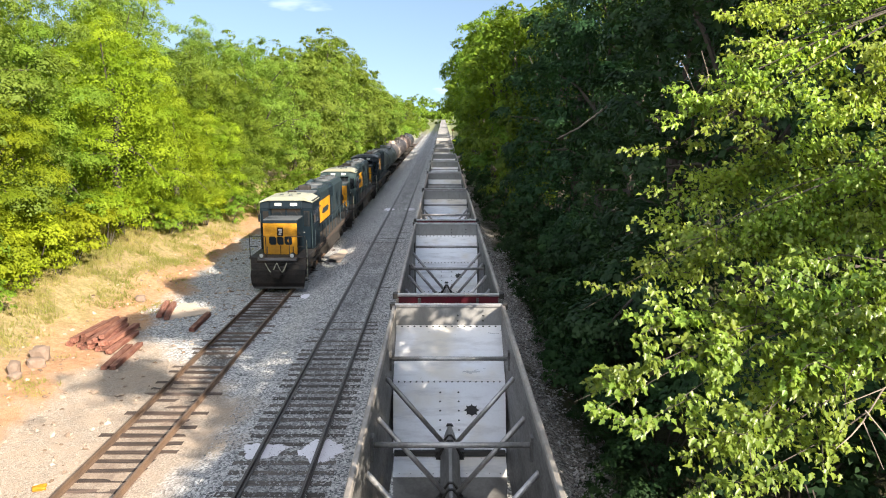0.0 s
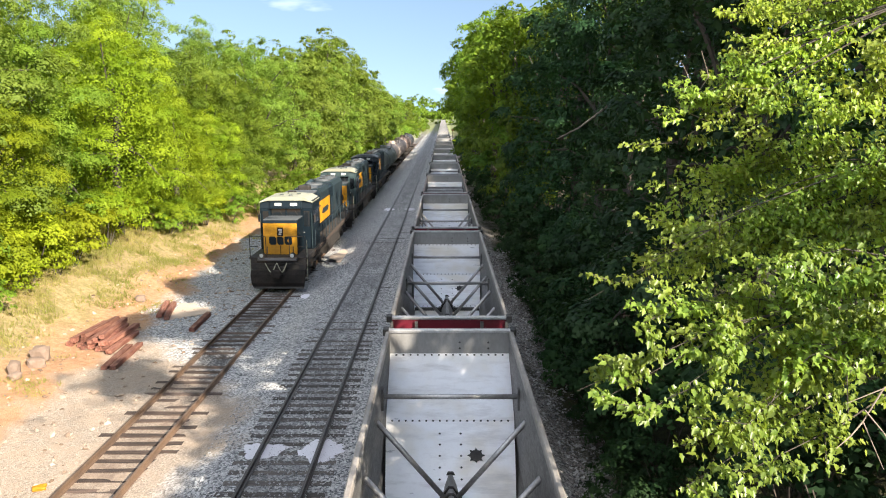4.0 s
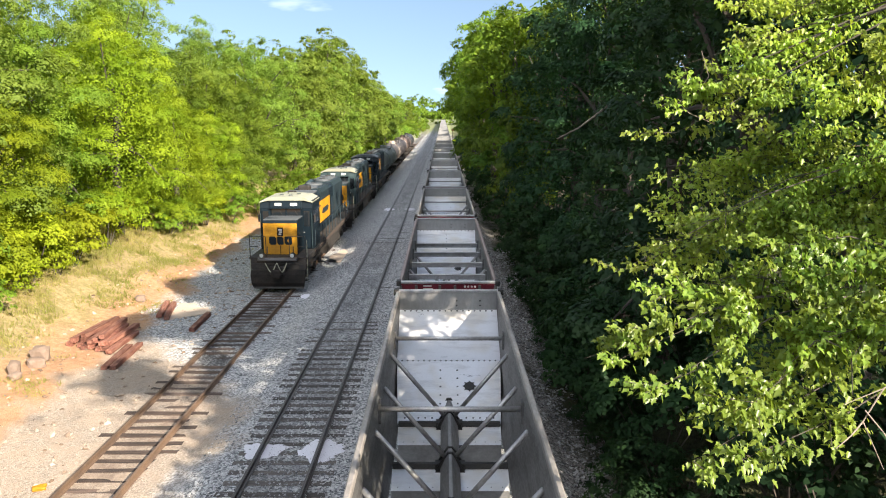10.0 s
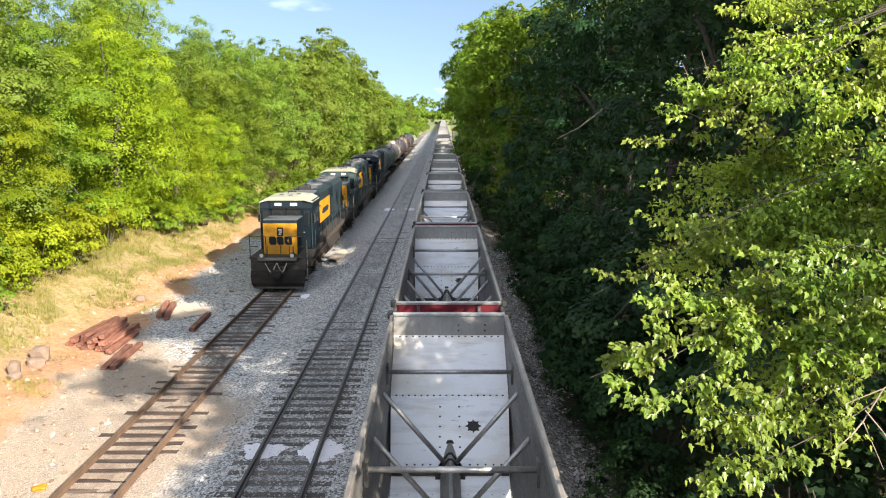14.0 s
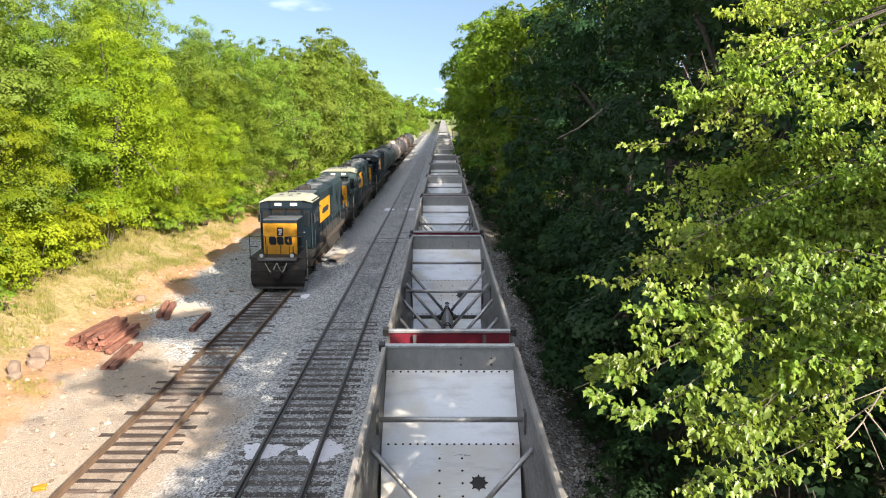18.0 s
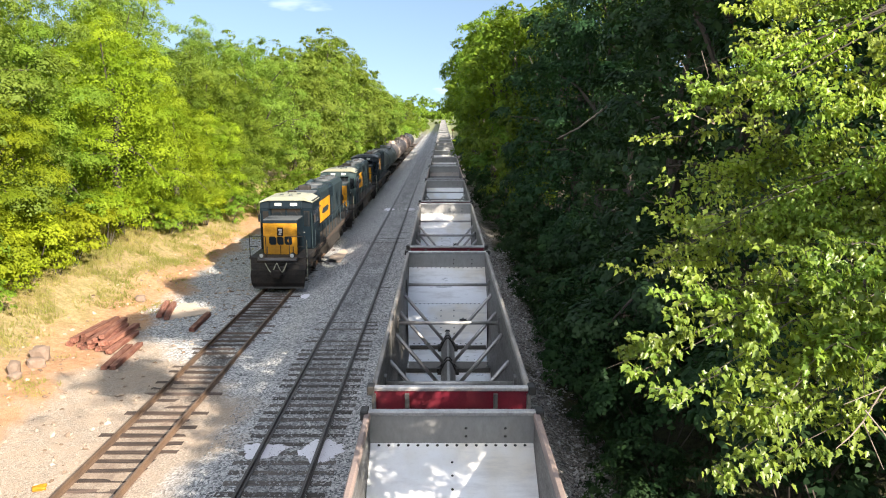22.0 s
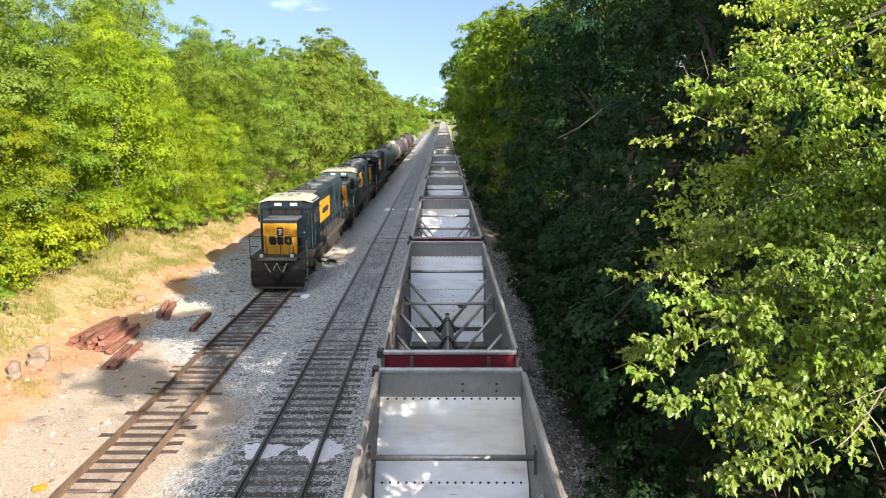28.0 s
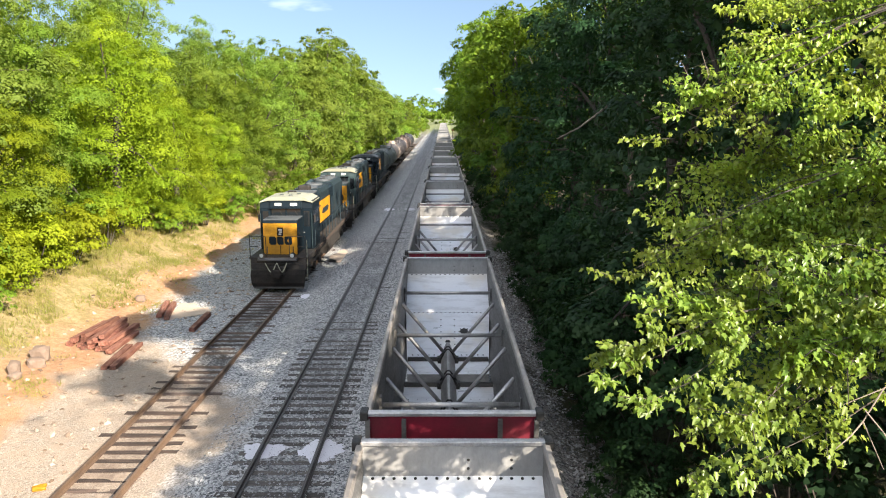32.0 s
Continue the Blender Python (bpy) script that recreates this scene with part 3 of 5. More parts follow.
    # hood over the centre sill, pointed at both ends
    arch = [(-0.22, 0.3), (-0.22, 0.70), (-0.12, 0.93), (-0.035, 1.06), (0.035, 1.06), (0.12, 0.93), (0.22, 0.70), (0.22, 0.3)]
    part("centre_hood", prism(arch, ya - 0.75, yz + 0.75), HOODGREY, car, smooth=False)
    gusset = [(-0.34, 0.58), (-0.31, 0.70), (-0.16, 0.94), (-0.05, 1.085), (0.05, 1.085), (0.16, 0.94), (0.31, 0.70), (0.34, 0.58)]
    for y in [ya + i * pitch for i in range(n + 1)]:
        bm = prism(gusset, y - 0.17, y - 0.11)
        for extra in (prism(gusset, y + 0.11, y + 0.17), boxes((-0.34, 0.34, y - 0.11, y + 0.11, 0.58, 0.78))):
            spare = bpy.data.meshes.new("spare")
            extra.to_mesh(spare)
            extra.free()
            bm.from_mesh(spare)
            bpy.data.meshes.remove(spare)
        part("hood_saddle", bm, DARKSTEEL, car)
    for y0, y1 in ((ya - 0.765, ya - 0.70), (yz + 0.70, yz + 0.765)):
        part("hood_cap", prism([(-0.25, 0.3), (-0.25, 0.74), (-0.15, 0.98), (-0.05, 1.10), (0.05, 1.10), (0.15, 0.98), (0.25, 0.74), (0.25, 0.3)], y0, y1), DARKSTEEL, car)
    # cross bars and braces
    if second:
        for y in (4.1, 6.3, 8.5, 10.7):
            part("cross_beam", boxes((-inner, inner, y - 0.09, y + 0.09, 2.62, 2.65), (-inner, inner, y - 0.012, y + 0.012, 2.45, 2.62)), BARSTEEL, car, "flanged cross beam")
        ys = (5.3, 9.0)
    else:
        for y in (2.05, 6.85, 11.6):
            part("cross_bar", rods(((-inner, y, 2.62), (inner, y, 2.62), 0.055), sides=12), BARSTEEL, car, "grey tube cross bar", smooth=True)
        ys = (3.75, 5.95, 8.2, 10.45)
    for y in ys:
        for s in (-1, 1):
            part("brace", rods(((s * inner, y, 2.55), (s * 0.14, y, 0.95), 0.055), sides=8), BARSTEEL, car, smooth=True)
    return car


SECOND = {2, 7, 13, 27, 31}
FIRST_CAR, LAST_CAR = -2, 66
FRONT = 20.85
HOPPERS = {}
proto = {"tube": hopper_car("tube", STEEL), "flanged": hopper_car("flanged", STEEL), "sooty": hopper_car("sooty", DULLPLATE)}
used = set()
for k in range(FIRST_CAR, LAST_CAR + 1):
    kd = "sooty" if k == 31 else "flanged" if k in SECOND else "tube"
    at = pose(0.16, FRONT + k * LEN, 0)
    if kd in used:
        HOPPERS[k] = copy_thing(proto[kd], at)
    else:
        used.add(kd)
        HOPPERS[k] = proto[kd]
        HOPPERS[k].matrix_basis = at

# ---- trees ----


def leaf_mesh(name, centres, normals, size, material, rng, aspect=0.55, droop=0.3):
    """One kite-shaped, slightly folded blade for each centre; all in one mesh."""
    n = len(centres)
    nrm = normals / np.maximum(np.linalg.norm(normals, axis=1, keepdims=True), 1e-6)
    t = rng.normal(size=(n, 3))
    t -= nrm * (t * nrm).sum(1, keepdims=True)
    t /= np.linalg.norm(t, axis=1, keepdims=True)
    b = np.cross(nrm, t)
    s = size * rng.uniform(0.6, 1.35, (n, 1))
    tip = centres + t * s * 0.6 - np.array([0, 0, 1]) * s * droop * 0.3
    tail = centres - t * s * 0.5
    left = centres + b * s * aspect * 0.55 + nrm * s * 0.10 + t * s * 0.05
    right = centres - b * s * aspect * 0.55 + nrm * s * 0.10 + t * s * 0.05
    co = np.stack([tail, right, tip, left], 1).reshape(-1, 3)
    me = bpy.data.meshes.new(name)
    me.vertices.add(4 * n)
    me.vertices.foreach_set("co", co.ravel())
    me.loops.add(4 * n)
    me.loops.foreach_set("vertex_index", np.arange(4 * n, dtype=np.int32))
    me.polygons.add(n)
    me.polygons.foreach_set("loop_start", np.arange(0, 4 * n, 4, dtype=np.int32))
    me.materials.append(material)
    me.update(calc_edges=True)
    return me


def crown_points(rng, lobes, clumps, per, spread, shell=0.8):
    """Leaf places on small domed sprays, most of them on the outer side of a set of lobes (x, y, z, rx, rz)."""
    lob = np.array(lobes)
    area = lob[:, 3] * (lob[:, 3] + lob[:, 4])
    domes, leaves = int(clumps * 0.55), per * 2
    pick = rng.choice(len(lob), domes, p=area / area.sum())
    L = lob[pick]
    out = L[:, :3] - lob[:, :3].mean(0)
    out[:, 2] = 0
    out /= np.maximum(np.linalg.norm(out, axis=1, keepdims=True), 0.3)
    d = rng.normal(size=(domes, 3)) + out * 0.7 + np.array([0, 0, 0.8])
    d /= np.linalg.norm(d, axis=1, keepdims=True)
    rad = np.where(rng.random((domes, 1)) < shell, rng.uniform(0.82, 1.08, (domes, 1)), rng.uniform(0.3, 0.8, (domes, 1)))
    c = L[:, :3] + d * rad * np.stack([L[:, 3], L[:, 3], L[:, 4]], 1)
    wide = np.repeat(rng.uniform(0.7, 1.7, (domes, 1)), leaves, 0) * spread
    e = rng.normal(size=(domes * leaves, 3)) * 0.9 + 0.9 * np.repeat(d, leaves, 0) + np.array([0, 0, 0.55])
    e /= np.linalg.norm(e, axis=1, keepdims=True)
    off = e * wide * rng.uniform(0.35, 1.1, (len(e), 1)) ** 0.6 * np.array([1, 1, 0.6])
    off *= 1 + 0.35 * np.sin(np.arctan2(e[:, 1:2], e[:, 0:1]) * 4 + np.repeat(rng.uniform(0, 6, (domes, 1)), leaves, 0))
    p = np.repeat(c, leaves, 0) + off
    p[:, 2:3] -= 0.28 * (off[:, 0:1] ** 2 + off[:, 1:2] ** 2) / wide
    nrm = e + 0.6 * np.repeat(d, leaves, 0) + np.array([0, 0, 0.3]) + rng.normal(size=p.shape) * 0.27
    return p, nrm


def make_tree(seed, h, r, low, leafmat, clumps, per, size, label, fill=0.22, name="tree"):
    """A broadleaf tree: trunk with limbs, and a crown of leaf clumps on several lobes. low: height of the lowest leaves."""
    rng = np.random.default_rng(seed)
    rnd = random.Random(seed)
    tree = root(name, Matrix.Identity(4), label, "tree", "trackside trees")
    lobes = [(0, 0, low + (h - low) * 0.48, r * 0.5, (h - low) * 0.40), (0.08 * r, 0, h - (h - low) * 0.10, r * 0.22, (h - low) * 0.11)]
    limbs = []
    for i in range(24):
        a = i * 2.4 + rnd.uniform(-0.4, 0.4)
        q = (i + rnd.uniform(0, 1)) / 24.5
        z = low + (h - low) * (0.05 + 0.87 * q)
        reach = r * math.sqrt(max(0.05, 1 - ((q - 0.34) / 0.74) ** 2)) * rnd.uniform(0.62, 1.0)
        rr = r * rnd.uniform(0.22, 0.38) * (1.0 - 0.3 * q)
        x, y = (reach - 0.45 * rr) * math.cos(a), (reach - 0.45 * rr) * math.sin(a)
        lobes.append((x, y, z, rr * 1.1, rr * rnd.uniform(0.34, 0.55)))
        if i % 2 == 0:
            limbs.append((x, y, z))
    bm = bmesh.new()
    tr = 0.018 * h + 0.06
    pts = [Vector((0, 0, -0.6)), Vector((rnd.uniform(-.2, .2), rnd.uniform(-.2, .2), h * 0.3)), Vector((rnd.uniform(-.5, .5), rnd.uniform(-.5, .5), h * 0.62)), Vector((rnd.uniform(-.6, .6), rnd.uniform(-.6, .6), h * 0.9))]
    for i in range(3):
        rod_in(bm, pts[i], pts[i + 1], tr * (1 - 0.3 * i), tr * (0.7 - 0.3 * i) + 0.02, sides=8)
    for x, y, z in limbs:
        base = pts[1].lerp(pts[2], rnd.uniform(0.0, 0.9))
        mid = base.lerp(Vector((x, y, z)), 0.55) + Vector((0, 0, 0.4))
        rod_in(bm, base, mid, tr * 0.35, tr * 0.2, sides=5)
        rod_in(bm, mid, (x, y, z), tr * 0.2, tr * 0.07, sides=5)
    part("trunk", bm, BARK, tree)
    p, nrm = crown_points(rng, lobes, clumps, per, 0.30 + size * 0.8)
    inner = rng.normal(size=(int(clumps * per * fill), 3))
    inner /= np.linalg.norm(inner, axis=1, keepdims=True)
    inner *= rng.uniform(0.45, 1.0, (len(inner), 1)) ** 0.5 * np.array([r * 0.74, r * 0.74, (h - low) * 0.44])
    inner[:, :2] *= 1 - 0.4 * np.clip(inner[:, 2:] / ((h - low) * 0.44), 0, 1)
    inner[:, 2] += low + (h - low) * 0.46
    sizes = np.concatenate([np.full((len(p), 1), size), np.full((len(inner), 1), size * 1.5)])
    p, nrm = np.concatenate([p, inner]), np.concatenate([nrm, rng.normal(size=inner.shape) + np.array([0, 0, 0.4])])
    crown = new("crown", leaf_mesh("crown", p, nrm, sizes, leafmat, rng))
    crown.parent = tree
    crown["kind"] = "stuff"
    return tree


def plant(proto_tree, spots, taken):
    """Copies of a tree at (x, y, scale, turn) with its foot in the ground."""
    for x, y, s, turn in spots:
        m = pose(x, y, ground_z(x, y), 0, 0, turn)
        if proto_tree in taken:
            ob = copy_thing(proto_tree, m)
        else:
            taken.add(proto_tree)
            ob = proto_tree
            ob.matrix_basis = m
        ob.scale = (s, s, s)


TAKEN = set()


def site(proto_tree, height, spots):
    """Copies of a tree at (x, y, height), its foot in the ground."""
    for x, y, h in spots:
        plant(proto_tree, [(x, y, h / height, (x * 37 + y * 53) % 360)], TAKEN)


GOLD = make_tree(12, 12.0, 4.3, 0.9, LEAF_GOLD, 1500, 42, 0.096, "yellow-green sunlit tree on the grassy bank")
LIME_T = make_tree(16, 12.0, 4.2, 0.6, LEAF_LEFT, 1300, 42, 0.10, "bright green broadleaf tree on the bank")
TALL = make_tree(11, 15.0, 5.4, 1.5, LEAF_BACK, 1250, 38, 0.118, "tall grey-green broadleaf tree behind the siding")
FAR_T = make_tree(13, 16.0, 5.5, 0.6, LEAF_BACK, 620, 24, 0.25, "dense green broadleaf tree by the line")
site(GOLD, 12, [(-19.4, 43.6, 12.8), (-18.0, 49.5, 9.4), (-20.4, 33.5, 8.6), (-17.4, 55.5, 8.5)])
site(LIME_T, 12, [(-17.9, 57, 11), (-22.0, 38, 12.5), (-22.5, 48.5, 10.5), (-17.6, 64, 12), (-22.5, 28.5, 11)])
site(TALL, 15, [(-27, 47, 15.5), (-25.5, 56, 16.8), (-27.5, 64, 18.5), (-23, 70, 15.5), (-23.5, 34, 16.5), (-18.5, 76, 14.8), (-20.5, 62, 13.5), (-31, 40, 14.5)])
site(FAR_T, 16, [(-17, 84, 15), (-16.5, 93, 15.5), (-22, 80, 15.5), (-19, 103, 17.5), (-16.5, 112, 16), (-18.5, 124, 21), (-16, 136, 20), (-21, 132, 21.5), (-15.5, 152, 16.5),
                 (-16, 168, 15.5), (-15.5, 186, 15), (-16, 208, 14.5), (-18, 232, 14.5), (-17, 262, 14.5), (-19, 300, 14), (-17, 345, 14), (-21, 390, 14.5), (-24, 110, 17), (-24, 160, 17)])


def shrub(seed, h, r, mat, clumps, size, label):
    """A bush of leaf clumps down to the ground with a few bare stems."""
    rng = np.random.default_rng(seed)
    rnd = random.Random(seed)
    b = root("bush", Matrix.Identity(4), label, "bush", "trackside bushes")
    bm = bmesh.new()
    lobes = []
    for i in range(7):
        a = i * 2.4
        q = rnd.uniform(0.2, 0.75)
        p = Vector((r * q * math.cos(a), r * q * math.sin(a), h * rnd.uniform(0.3, 0.72)))
        rod_in(bm, (0.1 * math.cos(a), 0.1 * math.sin(a), -0.3), p, 0.035, 0.012, sides=5)
        lobes.append((p.x, p.y, p.z, r * rnd.uniform(0.35, 0.55), h * rnd.uniform(0.22, 0.32)))
    part("woody_base", bm, BARK, b)
    p, nrm = crown_points(rng, lobes, clumps, 24, 0.16 + size * 0.6)
    p[:, 2] = np.maximum(p[:, 2], 0.03)
    ob = new("foliage", leaf_mesh("foliage", p, nrm, size, mat, rng))
    ob.parent = b
    ob["kind"] = "stuff"
    return b


GOLD_BUSH = shrub(31, 3.6, 2.4, LEAF_BUSH, 260, 0.125, "yellow-green bush at the foot of the trees")
LIME_BUSH = shrub(32, 3.0, 2.1, LEAF_LEFT, 190, 0.14, "bright green bush on the dry bank")
for b, spots in ((GOLD_BUSH, [(-19.2, 29.5, 1.15), (-18.7, 32.4, 1.0), (-18.6, 36.0, 1.05), (-18.9, 40.5, 1.0), (-19.0, 45.5, 1.1), (-17.2, 52.5, 0.85), (-21.5, 25, 1.3), (-18.3, 30.2, 0.62), (-18.4, 34.2, 0.6)]),
                 (LIME_BUSH, [(-18.6, 24.8, 1.0), (-19.0, 26.9, 1.15), (-18.0, 27.6, 0.55), (-18.0, 47.5, 0.85), (-17.6, 50.5, 0.8), (-16.4, 56.5, 0.9), (-15.2, 60.5, 1.0), (-14.8, 65.0, 1.1), (-14.4, 70.0, 1.1),
                              (-14.2, 76.0, 1.2), (-14.0, 83, 1.2), (-13.8, 90, 1.2), (-13.6, 98, 1.3), (-13.6, 107, 1.3), (-13.6, 117, 1.3), (-13.6, 128, 1.4), (-13.8, 142, 1.5), (-13.8, 160, 1.6), (-13.8, 185, 1.7), (-13.2, 205, 1.8), (-13.0, 228, 2.0), (-12.8, 255, 2.2), (-12.6, 285, 2.4), (-12.4, 320, 2.6), (-12.2, 360, 2.8), (-15.8, 215, 2.0), (-15.8, 245, 2.2), (-16.2, 275, 2.4)])):
    plant(b, [(x, y, s, (x * 91 + y * 17) % 360) for x, y, s in spots], TAKEN)

# the shaded wood beside the main line; near leaves carry the shade in their colour
WOOD = make_tree(15, 17.0, 5.2, 0.8, LEAF_DARK, 560, 44, 0.165, "leafy forest tree beside the main line, shade in its leaf colour", fill=0.08)
WOOD_TALL = make_tree(14, 20.0, 5.6, 4.0, LEAF_DARK, 600, 30, 0.25, "tall forest tree beside the main line, shade in its leaf colour", fill=0.08)
WOOD_FAR = make_tree(17, 18.0, 5.6, 0.6, LEAF_MID, 480, 22, 0.31, "tall green tree close beside the main line, leaf lightened as if sunlit")
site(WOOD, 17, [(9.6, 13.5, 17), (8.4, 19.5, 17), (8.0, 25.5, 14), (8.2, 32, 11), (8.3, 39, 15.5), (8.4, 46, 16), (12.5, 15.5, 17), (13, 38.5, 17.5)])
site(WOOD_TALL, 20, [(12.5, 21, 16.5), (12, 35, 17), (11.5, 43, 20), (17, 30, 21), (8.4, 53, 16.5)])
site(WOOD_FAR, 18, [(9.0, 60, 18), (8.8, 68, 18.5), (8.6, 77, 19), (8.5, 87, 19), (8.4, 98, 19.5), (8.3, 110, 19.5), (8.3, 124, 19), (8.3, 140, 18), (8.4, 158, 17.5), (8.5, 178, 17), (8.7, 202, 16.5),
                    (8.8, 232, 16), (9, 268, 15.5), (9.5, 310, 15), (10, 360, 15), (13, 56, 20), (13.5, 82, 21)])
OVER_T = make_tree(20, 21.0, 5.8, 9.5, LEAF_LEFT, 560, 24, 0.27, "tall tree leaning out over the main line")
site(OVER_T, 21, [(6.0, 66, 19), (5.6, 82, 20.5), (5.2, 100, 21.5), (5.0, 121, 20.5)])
# open trees added mostly out of view, beside and behind the bridge, for shade
OPEN_T = make_tree(18, 18.0, 5.4, 3.5, LEAF_DARK, 300, 34, 0.24, "tall open-crowned tree added beside the bridge to cast shade", fill=0.02)
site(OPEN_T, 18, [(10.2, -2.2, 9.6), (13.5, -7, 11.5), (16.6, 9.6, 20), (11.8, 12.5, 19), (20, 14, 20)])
# unseen slender tree added so that its crown shades the hoppers
LOW_T = make_tree(43, 12.6, 2.4, 9.4, LEAF_DARK, 120, 34, 0.22, "slender unseen tree with a small round crown, added to shade the train", fill=0.02)
site(LOW_T, 12.6, [(12.9, 3.0, 12.6)])


def lobed_tree(seed, foot, lobes, label):
    """An unseen tall tree added for shade: a few dense high boughs (x, y, z, radius), with bare stems below."""
    rng = np.random.default_rng(seed)
    base = Vector((foot[0], foot[1], ground_z(*foot)))
    tree = root("tree", Matrix.Translation(base), label, "tree", "trackside trees")
    local = [(x - base.x, y - base.y, z - base.z, r, r * 0.6) for x, y, z, r in lobes]
    bm = bmesh.new()
    fork = Vector((0.2, 0.1, 7.5))
    rod_in(bm, (0, 0, -0.5), fork, 0.26, 0.17, sides=9)
    for x, y, z, r, _ in local:
        mid = fork.lerp(Vector((x, y, z)), 0.5) + Vector((0, 0, 0.7))
        rod_in(bm, fork, mid, 0.11, 0.07, sides=6)
        rod_in(bm, mid, (x, y, z), 0.07, 0.03, sides=6)
    part("trunk", bm, BARK, tree)
    p, nrm = crown_points(rng, local, 130 * len(lobes), 34, 0.5, 0.5)
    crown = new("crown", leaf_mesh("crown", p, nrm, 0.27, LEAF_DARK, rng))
    crown.parent = tree
    crown["kind"] = "stuff"


# boughs set on the sun's path to shade bank and siding from out of view
lobed_tree(51, (10.4, 6.6), [(7.5, 8.4, 15, 1.5), (9.3, 8.7, 15.3, 1.2), (10.8, 7.4, 15, 1.5), (8.9, 2.6, 15, 1.15), (10.9, 9.8, 15.2, 1.5)], "unseen tall tree with high dense boughs, added beside the bridge for shade")
lobed_tree(52, (10.2, 14.6), [(7.6, 14.9, 15.4, 1.6), (9.6, 13.6, 15.6, 1.3), (8.6, 16.1, 15.5, 1.4), (10.2, 12.0, 15.4, 1.0)], "unseen tall tree with high dense boughs, added beside the main line for shade")
SHADE_BUSH = shrub(33, 3.0, 2.0, LEAF_UNDER, 130, 0.155, "undergrowth below the wood, darkened by colour for shade")
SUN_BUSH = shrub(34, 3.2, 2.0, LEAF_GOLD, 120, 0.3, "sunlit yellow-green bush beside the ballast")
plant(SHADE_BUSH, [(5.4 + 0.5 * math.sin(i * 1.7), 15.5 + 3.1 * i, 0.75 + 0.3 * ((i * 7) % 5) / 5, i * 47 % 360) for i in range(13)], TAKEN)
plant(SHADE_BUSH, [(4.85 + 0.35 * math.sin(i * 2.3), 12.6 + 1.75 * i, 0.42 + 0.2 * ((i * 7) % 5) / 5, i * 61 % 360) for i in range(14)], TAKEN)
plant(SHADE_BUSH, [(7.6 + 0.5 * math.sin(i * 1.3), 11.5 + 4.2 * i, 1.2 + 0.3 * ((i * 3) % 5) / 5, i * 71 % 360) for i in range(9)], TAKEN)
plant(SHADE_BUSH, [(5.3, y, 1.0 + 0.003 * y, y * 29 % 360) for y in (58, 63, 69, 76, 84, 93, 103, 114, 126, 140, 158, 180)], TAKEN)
plant(SUN_BUSH, [(4.7, 118, 1.0, 10), (5.2, 205, 1.3, 80)], TAKEN)


def far_woods():
    """The woods that close the view where the line runs out of sight."""
    rng = np.random.default_rng(77)
    lobes = []
    for i in range(46):
        x = -110 + i * 4.0 + rng.uniform(-2, 2)
        h = rng.uniform(15, 24)
        lobes.append((x, 650 + rng.uniform(-25, 25), h * 0.55 + 2, 6.5, h * 0.45))
        lobes.append((x, 645 + rng.uniform(-25, 10), h * 0.25 + 1, 7.0, h * 0.3))
    p, nrm = crown_points(rng, lobes, 3600, 16, 1.6)
    ob = new("far_woods", leaf_mesh("far_woods", p, nrm, 1.35, LEAF_LEFT, rng))
    tagged(ob, "hazy green woods at the end of the line", "woods", kind="stuff")


far_woods()


# ---- the near maple beside the bridge ----
BLADE = np.array([(0, 0, 0), (-0.30, 0.02, 0.06), (-0.26, 0.22, 0.04), (-0.56, 0.46, 0.10), (-0.30, 0.52, 0.03), (-0.22, 0.78, 0.04), (0, 1.18, -0.16),
                  (0.22, 0.78, 0.04), (0.30, 0.52, 0.03), (0.56, 0.46, 0.10), (0.26, 0.22, 0.04), (0.30, 0.02, 0.06)])


def maple_leaves(name, centres, normals, heads, size, material, rng):
    """Lobed, folded blades, one for each centre, pointing along heads."""
    n = len(centres)
    nrm = normals / np.linalg.norm(normals, axis=1, keepdims=True)
    t = heads - nrm * (heads * nrm).sum(1, keepdims=True)
    t /= np.maximum(np.linalg.norm(t, axis=1, keepdims=True), 1e-5)
    b = np.cross(t, nrm)
    s = size * rng.uniform(0.6, 1.25, (n, 1, 1))
    co = centres[:, None, :] + s * (BLADE[None, :, 0:1] * b[:, None, :] + BLADE[None, :, 1:2] * t[:, None, :] + BLADE[None, :, 2:3] * nrm[:, None, :])
    me = bpy.data.meshes.new(name)
    me.vertices.add(12 * n)
    me.vertices.foreach_set("co", co.ravel())
    idx = (np.arange(n)[:, None] * 12 + np.array([0, 6, 5, 4, 3, 2, 1, 0, 11, 10, 9, 8, 7, 6])[None, :]).astype(np.int32)
    me.loops.add(14 * n)
    me.loops.foreach_set("vertex_index", idx.ravel())
    me.polygons.add(2 * n)
    me.polygons.foreach_set("loop_start", np.arange(0, 14 * n, 7, dtype=np.int32))
    me.materials.append(material)
    me.update(calc_edges=True)
    return me


def seen_at(px, py, d):
    """A place d metres ahead of the bridge rail, across and down from the line of sight."""
    f = Vector((0, math.cos(radians(10.46)), -math.sin(radians(10.46))))
    u = Vector((0, math.sin(radians(10.46)), math.cos(radians(10.46))))
    return Vector(EYE) + d * (f + Vector((px, 0, 0)) + u * py)


NEAR_FOOT = Vector((7.4, 8.8, ground_z(7.4, 8.8)))
NEAR_BRANCHES = []


